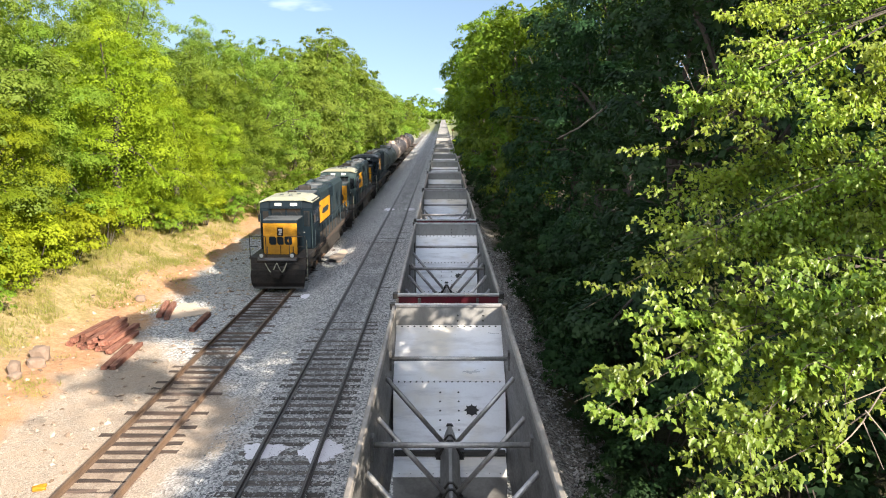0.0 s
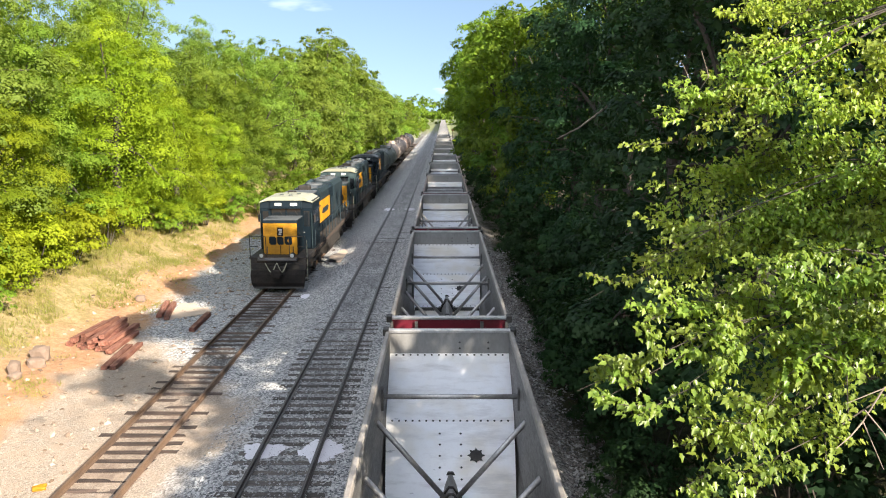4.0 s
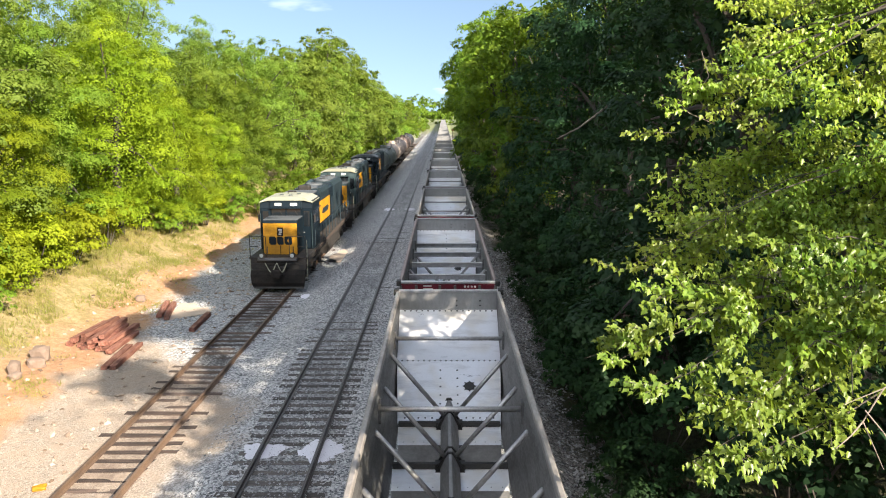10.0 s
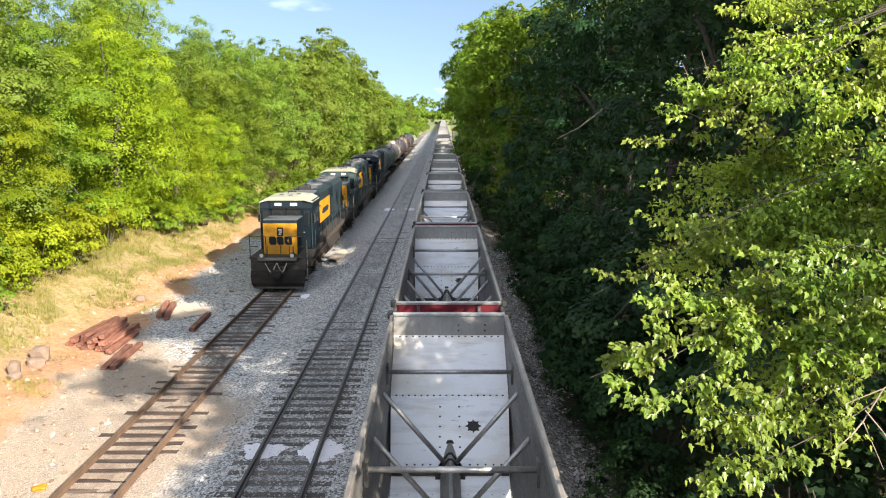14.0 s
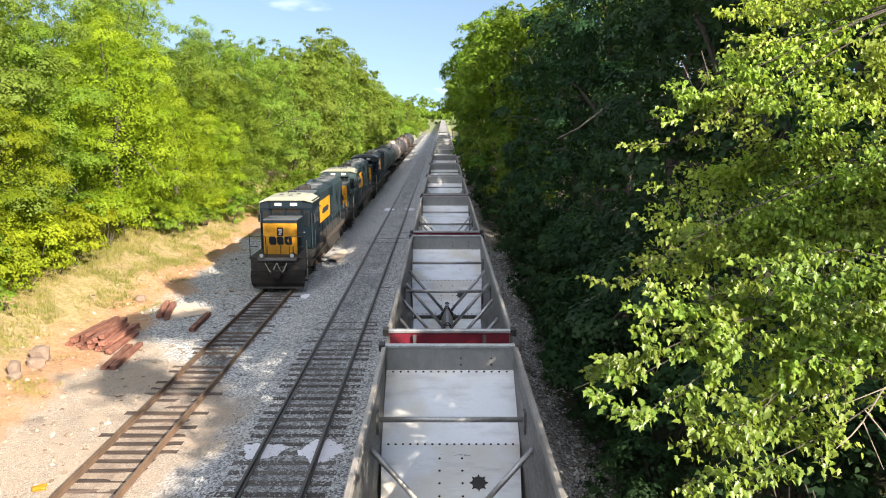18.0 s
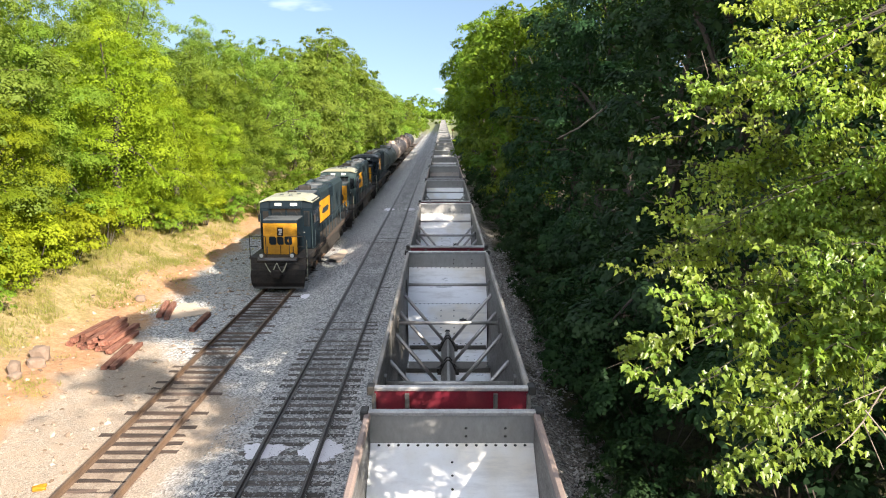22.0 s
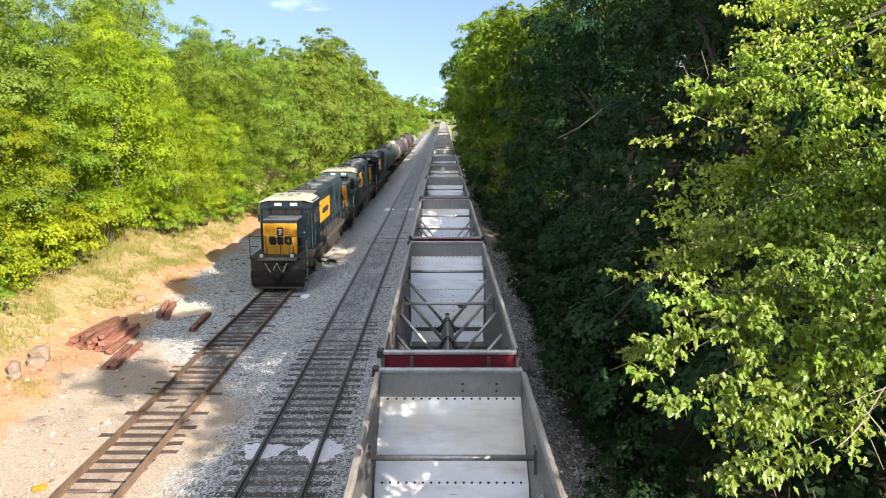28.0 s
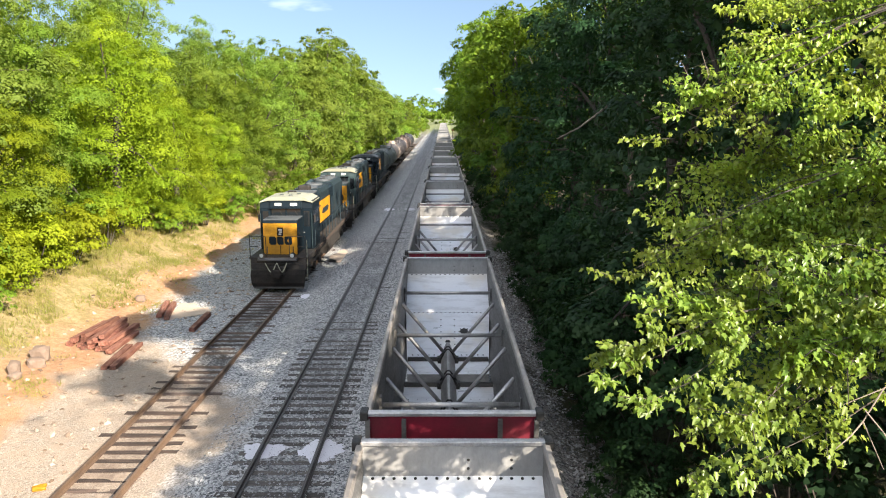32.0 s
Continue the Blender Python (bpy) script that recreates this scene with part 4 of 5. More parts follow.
def near_maple():
    rng = np.random.default_rng(21)
    rnd = random.Random(21)
    tree = root("maple_tree", Matrix.Translation(NEAR_FOOT), "leafy young maple with sunlit wind-blown branches beside the bridge", "tree")
    nodes = [Vector(p) - NEAR_FOOT for p in ((7.4, 8.8, -1.5), (7.2, 8.7, 3.0), (6.9, 8.8, 6.2), (6.6, 9.2, 9.0), (6.5, 9.4, 12.5))]
    bm = bmesh.new()
    for i in range(4):
        rod_in(bm, nodes[i], nodes[i + 1], 0.17 - 0.035 * i, 0.135 - 0.035 * i, sides=10)
    part("trunk", bm, BARK, tree, smooth=True)
    low_hub, mid_hub, top_hub = Vector((6.2, 8.2, 6.3)) - NEAR_FOOT, Vector((6.9, 9.2, 8.0)) - NEAR_FOOT, Vector((6.7, 9.8, 10.2)) - NEAR_FOOT
    for a, b, r in ((nodes[2], low_hub, 0.06), (nodes[2], mid_hub, 0.07), (nodes[3], top_hub, 0.07)):
        bm = bmesh.new()
        rod_in(bm, a, b, r, r * 0.6, sides=8)
        part("limb", bm, BARK, tree, smooth=True)
    # across, up, metres off, hub, leaves, spread, give
    tips = [(0.187, -0.195, 7.4, 0, 170, .20, 1.0), (0.225, -0.205, 7.3, 0, 130, .24, .95), (0.285, -0.225, 7.2, 0, 140, .30, .9), (0.275, -0.105, 7.6, 0, 130, .26, .8), (0.30, -0.085, 7.7, 0, 130, .28, .8),
            (0.345, -0.14, 8.3, 0, 40, .34, .8), (0.40, -0.065, 7.4, 0, 90, .28, .7), (0.43, -0.03, 7.4, 0, 110, .24, .7), (0.455, -0.09, 7.2, 0, 190, .34, .65), (0.52, -0.10, 7.2, 0, 180, .34, .5),
            (0.58, -0.125, 7.0, 0, 120, .30, .4), (0.55, -0.175, 6.8, 0, 60, .26, .45), (0.50, -0.15, 6.9, 0, 130, .28, .5), (0.38, -0.19, 8.2, 0, 45, .36, .75), (0.45, -0.185, 7.8, 0, 90, .36, .65), (0.36, -0.27, 7.2, 0, 130, .34, .8), (0.41, -0.25, 6.9, 0, 150, .34, .7),
            (0.40, -0.315, 7.0, 0, 110, .30, .75), (0.46, -0.225, 7.4, 0, 70, .30, .6), (0.335, -0.325, 7.1, 0, 110, .26, .85), (0.60, -0.205, 6.9, 0, 45, .24, .4),
            (0.58, -0.05, 7.4, 0, 150, .36, .4), (0.195, -0.075, 9.0, 1, 60, .28, .6), (0.245, -0.045, 9.4, 1, 85, .34, .5),
            (0.295, 0.18, 10.0, 2, 120, .32, .4), (0.335, 0.19, 10.0, 2, 130, .32, .4), (0.33, 0.235, 10.3, 2, 50, .22, .5), (0.41, 0.27, 10.2, 2, 130, .34, .35), (0.40, 0.32, 10.8, 2, 150, .4, .3),
            (0.31, 0.14, 10.0, 2, 150, .38, .4), (0.33, 0.085, 10.2, 1, 150, .40, .4), (0.31, 0.0, 9.6, 1, 150, .38, .45), (0.30, -0.035, 9.4, 1, 110, .34, .45), (0.32, 0.03, 10.0, 1, 200, .46, .35),
            (0.36, 0.085, 10.0, 1, 200, .46, .35), (0.42, 0.185, 9.6, 2, 200, .44, .3), (0.47, 0.245, 10.0, 2, 200, .46, .3), (0.52, 0.305, 10.2, 2, 200, .46, .3), (0.58, 0.26, 9.6, 2, 190, .44, .25),
            (0.55, 0.185, 9.0, 2, 200, .42, .25), (0.49, 0.145, 9.0, 2, 210, .42, .3), (0.42, 0.11, 9.6, 1, 210, .46, .3), (0.53, 0.095, 9.0, 1, 200, .42, .25), (0.59, 0.11, 9.0, 1, 180, .4, .2),
            (0.37, 0.0, 9.6, 1, 200, .44, .35), (0.46, 0.04, 9.0, 1, 210, .42, .3), (0.53, 0.015, 8.6, 1, 200, .42, .25), (0.59, 0.0, 8.6, 1, 180, .4, .2), (0.43, -0.03, 9.0, 1, 180, .42, .35),
            # next four lie past the right edge of view, added to shade near cars
            (0.66, -0.02, 7.5, 0, 190, .40, .3), (0.73, -0.09, 7.0, 0, 190, .40, .3), (0.69, 0.07, 8.0, 1, 190, .42, .25), (0.67, -0.16, 6.6, 0, 150, .34, .3),
            (0.47, 0.33, 11.0, 2, 180, .46, .25), (0.57, 0.33, 11.0, 2, 170, .46, .2), (0.35, -0.03, 9.4, 1, 160, .42, .4)]
    # unseen branches added above the view to shade the siding
    for x, y, z in ((1.8, 5.2, 10.4), (4.2, 5.2, 10.4), (1.8, 6.6, 12.0), (3.2, 6.6, 12.0), (5.4, 6.6, 12.0)):
        off = Vector((x + rnd.uniform(-0.4, 0.4), y + rnd.uniform(-0.4, 0.4), z + rnd.uniform(-0.3, 0.3))) - Vector(EYE)
        f = off.dot(Vector((0, math.cos(radians(10.46)), -math.sin(radians(10.46)))))
        up = off.dot(Vector((0, math.sin(radians(10.46)), math.cos(radians(10.46)))))
        tips.append((off.x / f, up / f, f, 2, 110, 0.5, 0.25))
    toward = Vector((SUN_DIR.x * math.cos(SUN_ELEV), SUN_DIR.y * math.cos(SUN_ELEV), math.sin(SUN_ELEV)))
    # unseen branches added back towards the bridge, between the sun and the inner crown, to shade it
    for ax, ay in [(0.22 + 0.07 * i, 0.06 - 0.05 * j) for i in range(3) for j in range(3)] + [(0.21, -0.085), (0.24, -0.06), (0.19, -0.07)]:
        off = seen_at(ax, ay, 9.5) + toward * rnd.uniform(4.3, 5.2) - Vector(EYE)
        f = off.dot(Vector((0, math.cos(radians(10.46)), -math.sin(radians(10.46)))))
        up = off.dot(Vector((0, math.sin(radians(10.46)), math.cos(radians(10.46)))))
        tips.append((off.x / f, up / f, f, 1, 110, 0.36, 0.2))
    # unseen branches added next to the bridge's corner to shade the main line's near end
    for x, y, z in ((-0.5, 13.0, 3.0), (0.4, 13.4, 3.0), (1.2, 13.6, 3.0), (-0.3, 15.0, 2.6), (0.8, 15.2, 2.6)):
        off = Vector((x, y, z)) + toward * 10.6 - Vector(EYE)
        f = off.dot(Vector((0, math.cos(radians(10.46)), -math.sin(radians(10.46)))))
        up = off.dot(Vector((0, math.sin(radians(10.46)), math.cos(radians(10.46)))))
        tips.append((off.x / f, up / f, f, 1, 150, 0.38, 0.2))
    # unseen branches added to shade the lower middle leaves
    for ax, ay in ((0.32, -0.155), (0.38, -0.16), (0.36, -0.20)):
        off = seen_at(ax, ay, 7.9) + toward * 4.4 - Vector(EYE)
        f = off.dot(Vector((0, math.cos(radians(10.46)), -math.sin(radians(10.46)))))
        up = off.dot(Vector((0, math.sin(radians(10.46)), math.cos(radians(10.46)))))
        tips.append((off.x / f, up / f, f, 0, 100, 0.28, 0.2))
    front = 56
    for number, (ax, ay, d, hub, count, spread, give) in enumerate(tips):
        base = (low_hub, mid_hub, top_hub)[hub]
        tip = seen_at(ax, ay, d) - NEAR_FOOT
        arm = tip - base
        bm = bmesh.new()
        bow = Vector((rnd.uniform(-0.05, 0.05), rnd.uniform(-0.1, 0.1), rnd.uniform(-0.02, 0.15))) * arm.length
        stem = [arm * q + bow * math.sin(math.pi * q) for q in (0, 0.35, 0.68, 1.0)]
        for i in range(3):
            rod_in(bm, stem[i], stem[i + 1], 0.017 - 0.005 * i, 0.012 - 0.005 * i, sides=6)
        ends = []
        for i in range(9):
            q = rnd.uniform(0.0, 1.0)
            start = stem[2].lerp(stem[3], q)
            v = Vector((rnd.gauss(-0.25, 0.8), rnd.gauss(-0.1, 0.8), rnd.gauss(0.0, 0.5))).normalized() * spread * rnd.uniform(0.8, 1.7)
            rod_in(bm, start, start + v, 0.006, 0.003, sides=4)
            ends.append((start, v))
        ob = part("branch", bm, BARK, tree, "swaying leafy branch")
        ob.location = base
        pos, nrm, head = [], [], []
        for i in range(int(count * (3.7 if number < front else 2.2))):
            start, v = ends[i % 9]
            q = rnd.uniform(0.1, 1.1)
            p = start + v * q + Vector((rnd.gauss(0, 1), rnd.gauss(0, 1), rnd.gauss(0, 0.45))) * spread * 0.23
            if i % 11 == 0:
                p = stem[1].lerp(stem[2], rnd.random()) + Vector((rnd.gauss(0, 1), rnd.gauss(0, 1), rnd.gauss(-0.3, 0.7))) * 0.12
            pos.append(p)
            out = Vector((rnd.gauss(0, 1), rnd.gauss(0, 1), 0))
            nrm.append(Vector((0.42, -0.55, 0.70)) + out * 0.5 + Vector((0, 0, rnd.gauss(0, 0.35))))
            head.append(out * 0.8 + v.normalized() * 0.6 + Vector((0, 0, -0.9)))
        me = maple_leaves("leaves", np.array(pos), np.array(nrm), np.array(head), 0.066 if hub == 0 else 0.064, LEAF_NEAR, rng)
        lv = new("leaves", me)
        lv.parent = ob
        lv["kind"] = "stuff"
        NEAR_BRANCHES.append((ob, base, arm, give * rnd.uniform(0.85, 1.1), rnd.uniform(0.0, 0.25)))


near_maple()


def bare_twigs():
    """Leafless pale twigs at the maple's edges."""
    tree = NEAR_BRANCHES[0][0].parent
    for pts in (((0.37, 0.17, 10.1), (0.345, 0.21, 10.1), (0.325, 0.255, 10.0)), ((0.345, 0.21, 10.1), (0.362, 0.235, 10.0), (0.352, 0.27, 10.0)), ((0.37, 0.17, 10.1), (0.335, 0.185, 10.0), (0.315, 0.205, 9.9)),
                ((0.68, -0.14, 6.8), (0.60, -0.19, 6.7), (0.545, -0.212, 6.7)), ((0.60, -0.19, 6.7), (0.572, -0.235, 6.7), (0.60, -0.30, 6.7)), ((0.572, -0.235, 6.7), (0.555, -0.255, 6.65), (0.535, -0.272, 6.6)),
                ((0.575, -0.22, 6.7), (0.60, -0.25, 6.6), (0.615, -0.275, 6.6))):
        bm = bmesh.new()
        p = [seen_at(*q) - NEAR_FOOT for q in pts]
        rod_in(bm, p[0], p[1], 0.008, 0.006, sides=6)
        rod_in(bm, p[1], p[2], 0.006, 0.003, sides=6)
        part("bare_twig", bm, PALE_BARK, tree, "pale leafless twig")


bare_twigs()


def bare_limb():
    """A pale dead limb that sticks out of the shaded wood."""
    ob = root("dead_limb", pose(5.2, 24, 0), "pale bare dead limb against the dark wood", "branch")
    pts = [seen_at(*q) - Vector((5.2, 24, 0)) for q in ((0.225, 0.195, 26.5), (0.185, 0.165, 25.5), (0.155, 0.150, 25))]
    for a, b, r in ((pts[0], pts[1], 0.05), (pts[1], pts[2], 0.032)):
        bm = bmesh.new()
        rod_in(bm, a, b, r, r * 0.6, sides=7)
        part("limb", bm, PALE_BARK, ob, smooth=True)


bare_limb()


# ---- locomotives ----
def wheelset(bm, y):
    rod_in(bm, (-0.9, y, 0.51), (0.9, y, 0.51), 0.09)
    for x in (-0.752, 0.752):
        rod_in(bm, (x - 0.065, y, 0.51), (x + 0.065, y, 0.51), 0.505, sides=20)


def locomotive(label, paint, roof):
    """A six-axle road switcher. y = 0 is the pilot's face and the nose looks to -y; z = 0 is the rail."""
    lo = root("locomotive", Matrix.Identity(4), label, "locomotive", "stabled locomotives")
    ln = 19.2
    part("frame", boxes((-1.45, 1.45, 0.35, ln - 0.35, 1.32, 1.66), (-0.6, 0.6, 0.3, ln - 0.3, 0.9, 1.32)), UNDER, lo, "grimy black underframe")
    part("platform", boxes((-1.5, 1.5, 0.1, 2.6, 1.64, 1.72), bevel=0.02), UNDER, lo)
    for s in (-1, 1):
        part("walkway", boxes((0.9 if s > 0 else -1.5, 1.5 if s > 0 else -0.9, 2.6, ln - 0.3, 1.664, 1.72)), UNDER, lo)
    bm = prism([(0.02, 0.12), (-0.14, 0.42), (-0.10, 0.86), (0.02, 1.06), (0.3, 1.06), (0.3, 0.12)], -1.40, 1.40, "x")
    for v in bm.verts:
        v.co.x *= 0.91 if v.co.z < 0.3 else 0.97 if v.co.z < 0.6 else 1.0
    plough = part("pilot_plough", bm, PLOUGH, lo, "scuffed dark pilot plough")
    part("wear_strip", prism([(0.0, 0.10), (-0.03, 0.20), (0.02, 0.20), (0.05, 0.10)], -1.27, 1.27, "x"), WALLSTEEL, plough, "bare scraped steel edge")
    part("pilot_sheet", boxes((-1.42, 1.42, 0.16, 0.30, 1.06, 1.64)), UNDER, lo)
    part("anticlimber", boxes((-1.02, 1.02, -0.16, 0.2, 1.56, 1.72), bevel=0.04), WALLSTEEL, lo, "worn grey anticlimber")
    part("coupler", boxes((-0.15, 0.15, -0.42, 0.16, 0.80, 1.10), (-0.24, 0.24, -0.55, -0.30, 0.74, 1.16), bevel=0.06), PLOUGH, lo, "black knuckle coupler")
    part("coupler_pocket", boxes((-0.42, 0.42, -0.10, 0.16, 0.62, 1.30), bevel=0.05), UNDER, lo)
    for x0, x1 in ((-0.60, 0.0), (0.0, 0.52)):
        bm = bmesh.new()
        pts = [Vector((x0 + (x1 - x0) * q, -0.22, 1.50 - 0.12 * q * (1 - q) - 0.46 * math.sin(math.pi * q) ** 1.3)) for q in np.linspace(0, 1, 9)]
        for p, q in zip(pts, pts[1:]):
            rod_in(bm, p, q, 0.026, sides=6)
        part("air_hose", bm, CREAM, lo, "pale rubber air hose")
    for x in (-0.78, 0.78):
        dl = part("ditch_light", rods(((x, -0.16, 1.86), (x, 0.10, 1.86), 0.13), sides=16), UNDER, lo)
        part("lens", rods(((x, -0.175, 1.86), (x, -0.162, 1.86), 0.10), sides=16), LENS, dl, "clear round lens")
    part("uncoupling_lever", rods(((-1.3, -0.05, 1.42), (1.3, -0.05, 1.42), 0.018), ((0.0, -0.05, 1.42), (0.06, -0.18, 1.12), 0.018), sides=6), UNDER, lo)
    # low nose
    part("nose", prism([(0.85, 1.72), (0.85, 3.36), (0.98, 3.52), (2.5, 3.52), (2.5, 1.72)], -0.89, 0.89, "x"), paint, lo, "dark low nose")
    front = part("nose_front", boxes((-0.88, 0.88, 0.836, 0.848, 1.74, 3.38), bevel=0.003), YELLOW, lo, "golden yellow nose front with faded paint")
    part("nose_roof", prism([(0.93, 3.53), (1.0, 3.56), (2.49, 3.56), (2.49, 3.53)], -0.90, 0.90, "x"), ROOFDARK, lo, "grimy nose roof")
    for x, w in ((-0.40, 0.38), (0.0, 0.34), (0.41, 0.40)):
        eb = part("emblem_block", prism([(x - w / 2, 2.34), (x - w / 2 + 0.09, 2.25), (x + w / 2 - 0.05, 2.25), (x + w / 2, 2.30), (x + w / 2, 2.60), (x + w / 2 - 0.09, 2.69), (x - w / 2 + 0.05, 2.69), (x - w / 2, 2.64)], 0.826, 0.834), BLUE, front, "dark blue emblem shape")
    part("emblem_star", prism([(0.41, 2.36), (0.47, 2.47), (0.41, 2.58), (0.35, 2.47)], 0.818, 0.8255), YELLOW, eb)
    pl = part("placard", boxes((-0.155, 0.155, 0.822, 0.834, 2.72, 3.16)), PLOUGH, front)
    for x0, x1, z0, z1 in ((-0.08, 0.09, 3.00, 3.08), (-0.05, 0.09, 2.88, 2.96), (-0.08, 0.06, 2.78, 2.85)):
        part("placard_plate", boxes((x0, x1, 0.814, 0.820, z0, z1)), WHITEMARK, pl, "small white plate")
    part("nose_seam", boxes((-0.02, 0.02, 0.826, 0.834, 1.76, 2.22)), PLOUGH, front)
    for x in (-0.70, 0.66):
        part("rust_streak", boxes((x - 0.025, x + 0.02, 0.830, 0.8345, 1.78, 2.16)), OLDTIE, front, "brown rust streak")
    for z in (2.0, 2.4, 2.8):
        part("nose_step", rods(((0.905, 1.1, z), (0.905, 1.5, z), 0.018), sides=6), UNDER, lo)
    # cab
    c0, c1, w = 2.5, 4.75, 1.42
    cab = part("cab", prism([(c0, 1.72), (c0, 3.98), (c0 + 0.14, 4.36), (c1, 4.36), (c1, 1.72)], -w, w, "x"), paint, lo, "dark weathered cab")
    part("cab_roof", prism([(-w - 0.01, 4.26), (-w - 0.01, 4.31), (-1.02, 4.53), (-0.5, 4.58), (0.5, 4.58), (1.02, 4.53), (w + 0.01, 4.31), (w + 0.01, 4.26), (1.0, 4.38), (-1.0, 4.38)], c0 - 0.01, c1 + 0.1), roof, lo, "weathered cab roof with sloping edges")
    for x0, x1 in ((-0.78, -0.03), (0.03, 0.78)):
        part("windshield", boxes((x0, x1, c0 - 0.02, c0 - 0.004, 3.57, 3.93)), GLASS, cab, "dark windshield")
    for s in (-1, 1):
        x0, x1 = sorted((s * 0.88, s * 1.34))
        door = part("front_door", boxes((x0, x1, c0 - 0.03, c0 - 0.004, 1.76, 3.92), bevel=0.008), paint, cab)
        part("door_window", boxes((x0 + 0.07, x1 - 0.07, c0 - 0.042, c0 - 0.031, 2.98, 3.82)), GLASS, door, "dark tall door window")
        part("door_handle", boxes((s * 0.96 - 0.03, s * 0.96 + 0.03, c0 - 0.06, c0 - 0.031, 2.62, 2.68)), BARSTEEL, door)
        part("corner_grab_rail", rods(((s * 1.385, c0 - 0.09, 1.8), (s * 1.385, c0 - 0.09, 3.7), 0.02), sides=6), TEAL, cab, "thin grab rail")
    part("window_post", boxes((-0.03, 0.03, c0 - 0.035, c0 - 0.005, 3.54, 3.95)), paint, cab)
    part("window_sill", boxes((-0.84, 0.84, c0 - 0.06, c0 - 0.004, 3.525, 3.565)), ROOFDARK, cab)
    for x in (-0.42, 0.42):
        part("wiper", rods(((x, c0 - 0.035, 3.93), (x + 0.2, c0 - 0.035, 3.62), 0.012), sides=5), UNDER, cab)
    part("window_visor", boxes((-0.86, 0.86, c0 - 0.16, c0 - 0.005, 3.95, 3.98)), paint, cab)
    part("number_board_panel", prism([(c0 - 0.07, 4.00), (c0 + 0.03, 4.34), (c0 + 0.14, 4.34), (c0 - 0.002, 4.00)], -0.86, 0.86, "x"), paint, cab)
    for x in (-0.42, 0.42):
        nb = part("number_board", prism([(c0 - 0.070, 4.10), (c0 - 0.028, 4.25), (c0 + 0.005, 4.25), (c0 - 0.036, 4.10)], x - 0.18, x + 0.18, "x"), LENS, cab, "white number board")
        for k in range(3):
            part("digit_bar", prism([(c0 - 0.073, 4.13), (c0 - 0.046, 4.225), (c0 - 0.032, 4.225), (c0 - 0.058, 4.13)], x - 0.115 + 0.09 * k, x - 0.065 + 0.09 * k, "x"), ROOFDARK, nb)
    for s in (-1, 1):
        for y0, y1 in ((2.75, 3.45), (3.6, 4.3)):
            x = s * (w + 0.008)
            part("side_window", boxes((x - 0.008, x + 0.008, y0, y1, 3.05, 3.80)), GLASS, cab, "dark side window")
        x = s * (w + 0.16)
        part("sunshade", boxes((min(s * w, x), max(s * w, x), 2.8, 4.35, 3.86, 3.89)), paint, cab)
        part("mirror", boxes((s * (w + 0.1) - 0.04, s * (w + 0.1) + 0.04, 2.62, 2.7, 3.2, 3.6)), UNDER, cab)
    for x, y in ((-0.4, 3.4), (0.15, 3.1), (0.45, 3.9)):
        part("roof_antenna", boxes((x - 0.09, x + 0.09, y - 0.12, y + 0.12, 4.56, 4.64), bevel=0.02), TANKGREEN, lo)
    part("air_horn", rods(((-0.2, 4.2, 4.70), (0.25, 4.2, 4.70), 0.05), ((-0.2, 4.2, 4.58), (-0.2, 4.2, 4.70), 0.03), sides=8), UNDER, lo)
    part("rear_cab_door", boxes((1.0, 1.36, c1 + 0.003, c1 + 0.02, 1.8, 3.8)), paint, cab)
    # long hood
    part("hood", prism([(-0.84, 1.72), (-0.84, 4.08), (-0.68, 4.26), (0.68, 4.26), (0.84, 4.08), (0.84, 1.72)], c1 + 0.01, ln - 0.9), paint, lo, "weathered blue-grey engine hood")
    part("inertial_hatch", boxes((-0.86, 0.86, 5.1, 7.4, 4.3, 4.46), bevel=0.05), ROOFDARK, lo)
    part("dynamic_brake_blister", prism([(-0.86, 3.68), (-0.90, 4.14), (-0.74, 4.40), (0.74, 4.40), (0.90, 4.14), (0.86, 3.68)], 8.6, 12.0), GREYBLUE, lo)
    part("radiator", prism([(-0.86, 3.4), (-0.88, 4.08), (-0.72, 4.36), (0.72, 4.36), (0.88, 4.08), (0.86, 3.4)], 14.0, ln - 0.95), GREYBLUE, lo)
    for y in (9.3, 11.3, 14.6, 15.9, 17.2):
        fan = part("roof_fan", rods(((0, y, 4.34), (0, y, 4.50), 0.56), sides=24), ROOFDARK, lo)
        part("fan_hub", rods(((0, y, 4.501), (0, y, 4.53), 0.2), sides=12), UNDER, fan)
    part("exhaust_stack", boxes((-0.35, 0.35, 7.7, 8.3, 4.3, 4.68), bevel=0.05), UNDER, lo)
    part("air_reservoir", rods(((-0.55, 12.3, 4.42), (-0.55, 13.8, 4.42), 0.16), sides=12), GREYBLUE, lo, smooth=True)
    for s in (-1, 1):
        x = s * 0.845
        emb = part("emblem_panel", boxes((x - 0.02, x + 0.02, 8.3, 12.3, 2.30, 3.62)), YELLOW, lo, "golden yellow side emblem panel")
        part("emblem_block", prism([(9.0, 2.85), (9.6, 2.75), (11.3, 2.75), (11.7, 2.95), (11.4, 3.1), (9.4, 3.1)], x + s * 0.026 - 0.004, x + s * 0.026 + 0.004, "x"), GREYBLUE, emb)
        # sill in brown, the warm lit line along it put into the colour
        part("side_sill", boxes((min(s * 1.46, s * 1.5), max(s * 1.46, s * 1.5), 2.7, ln - 0.4, 1.50, 1.66)), OLDTIE, lo, "brown side sill, warm light in its colour")
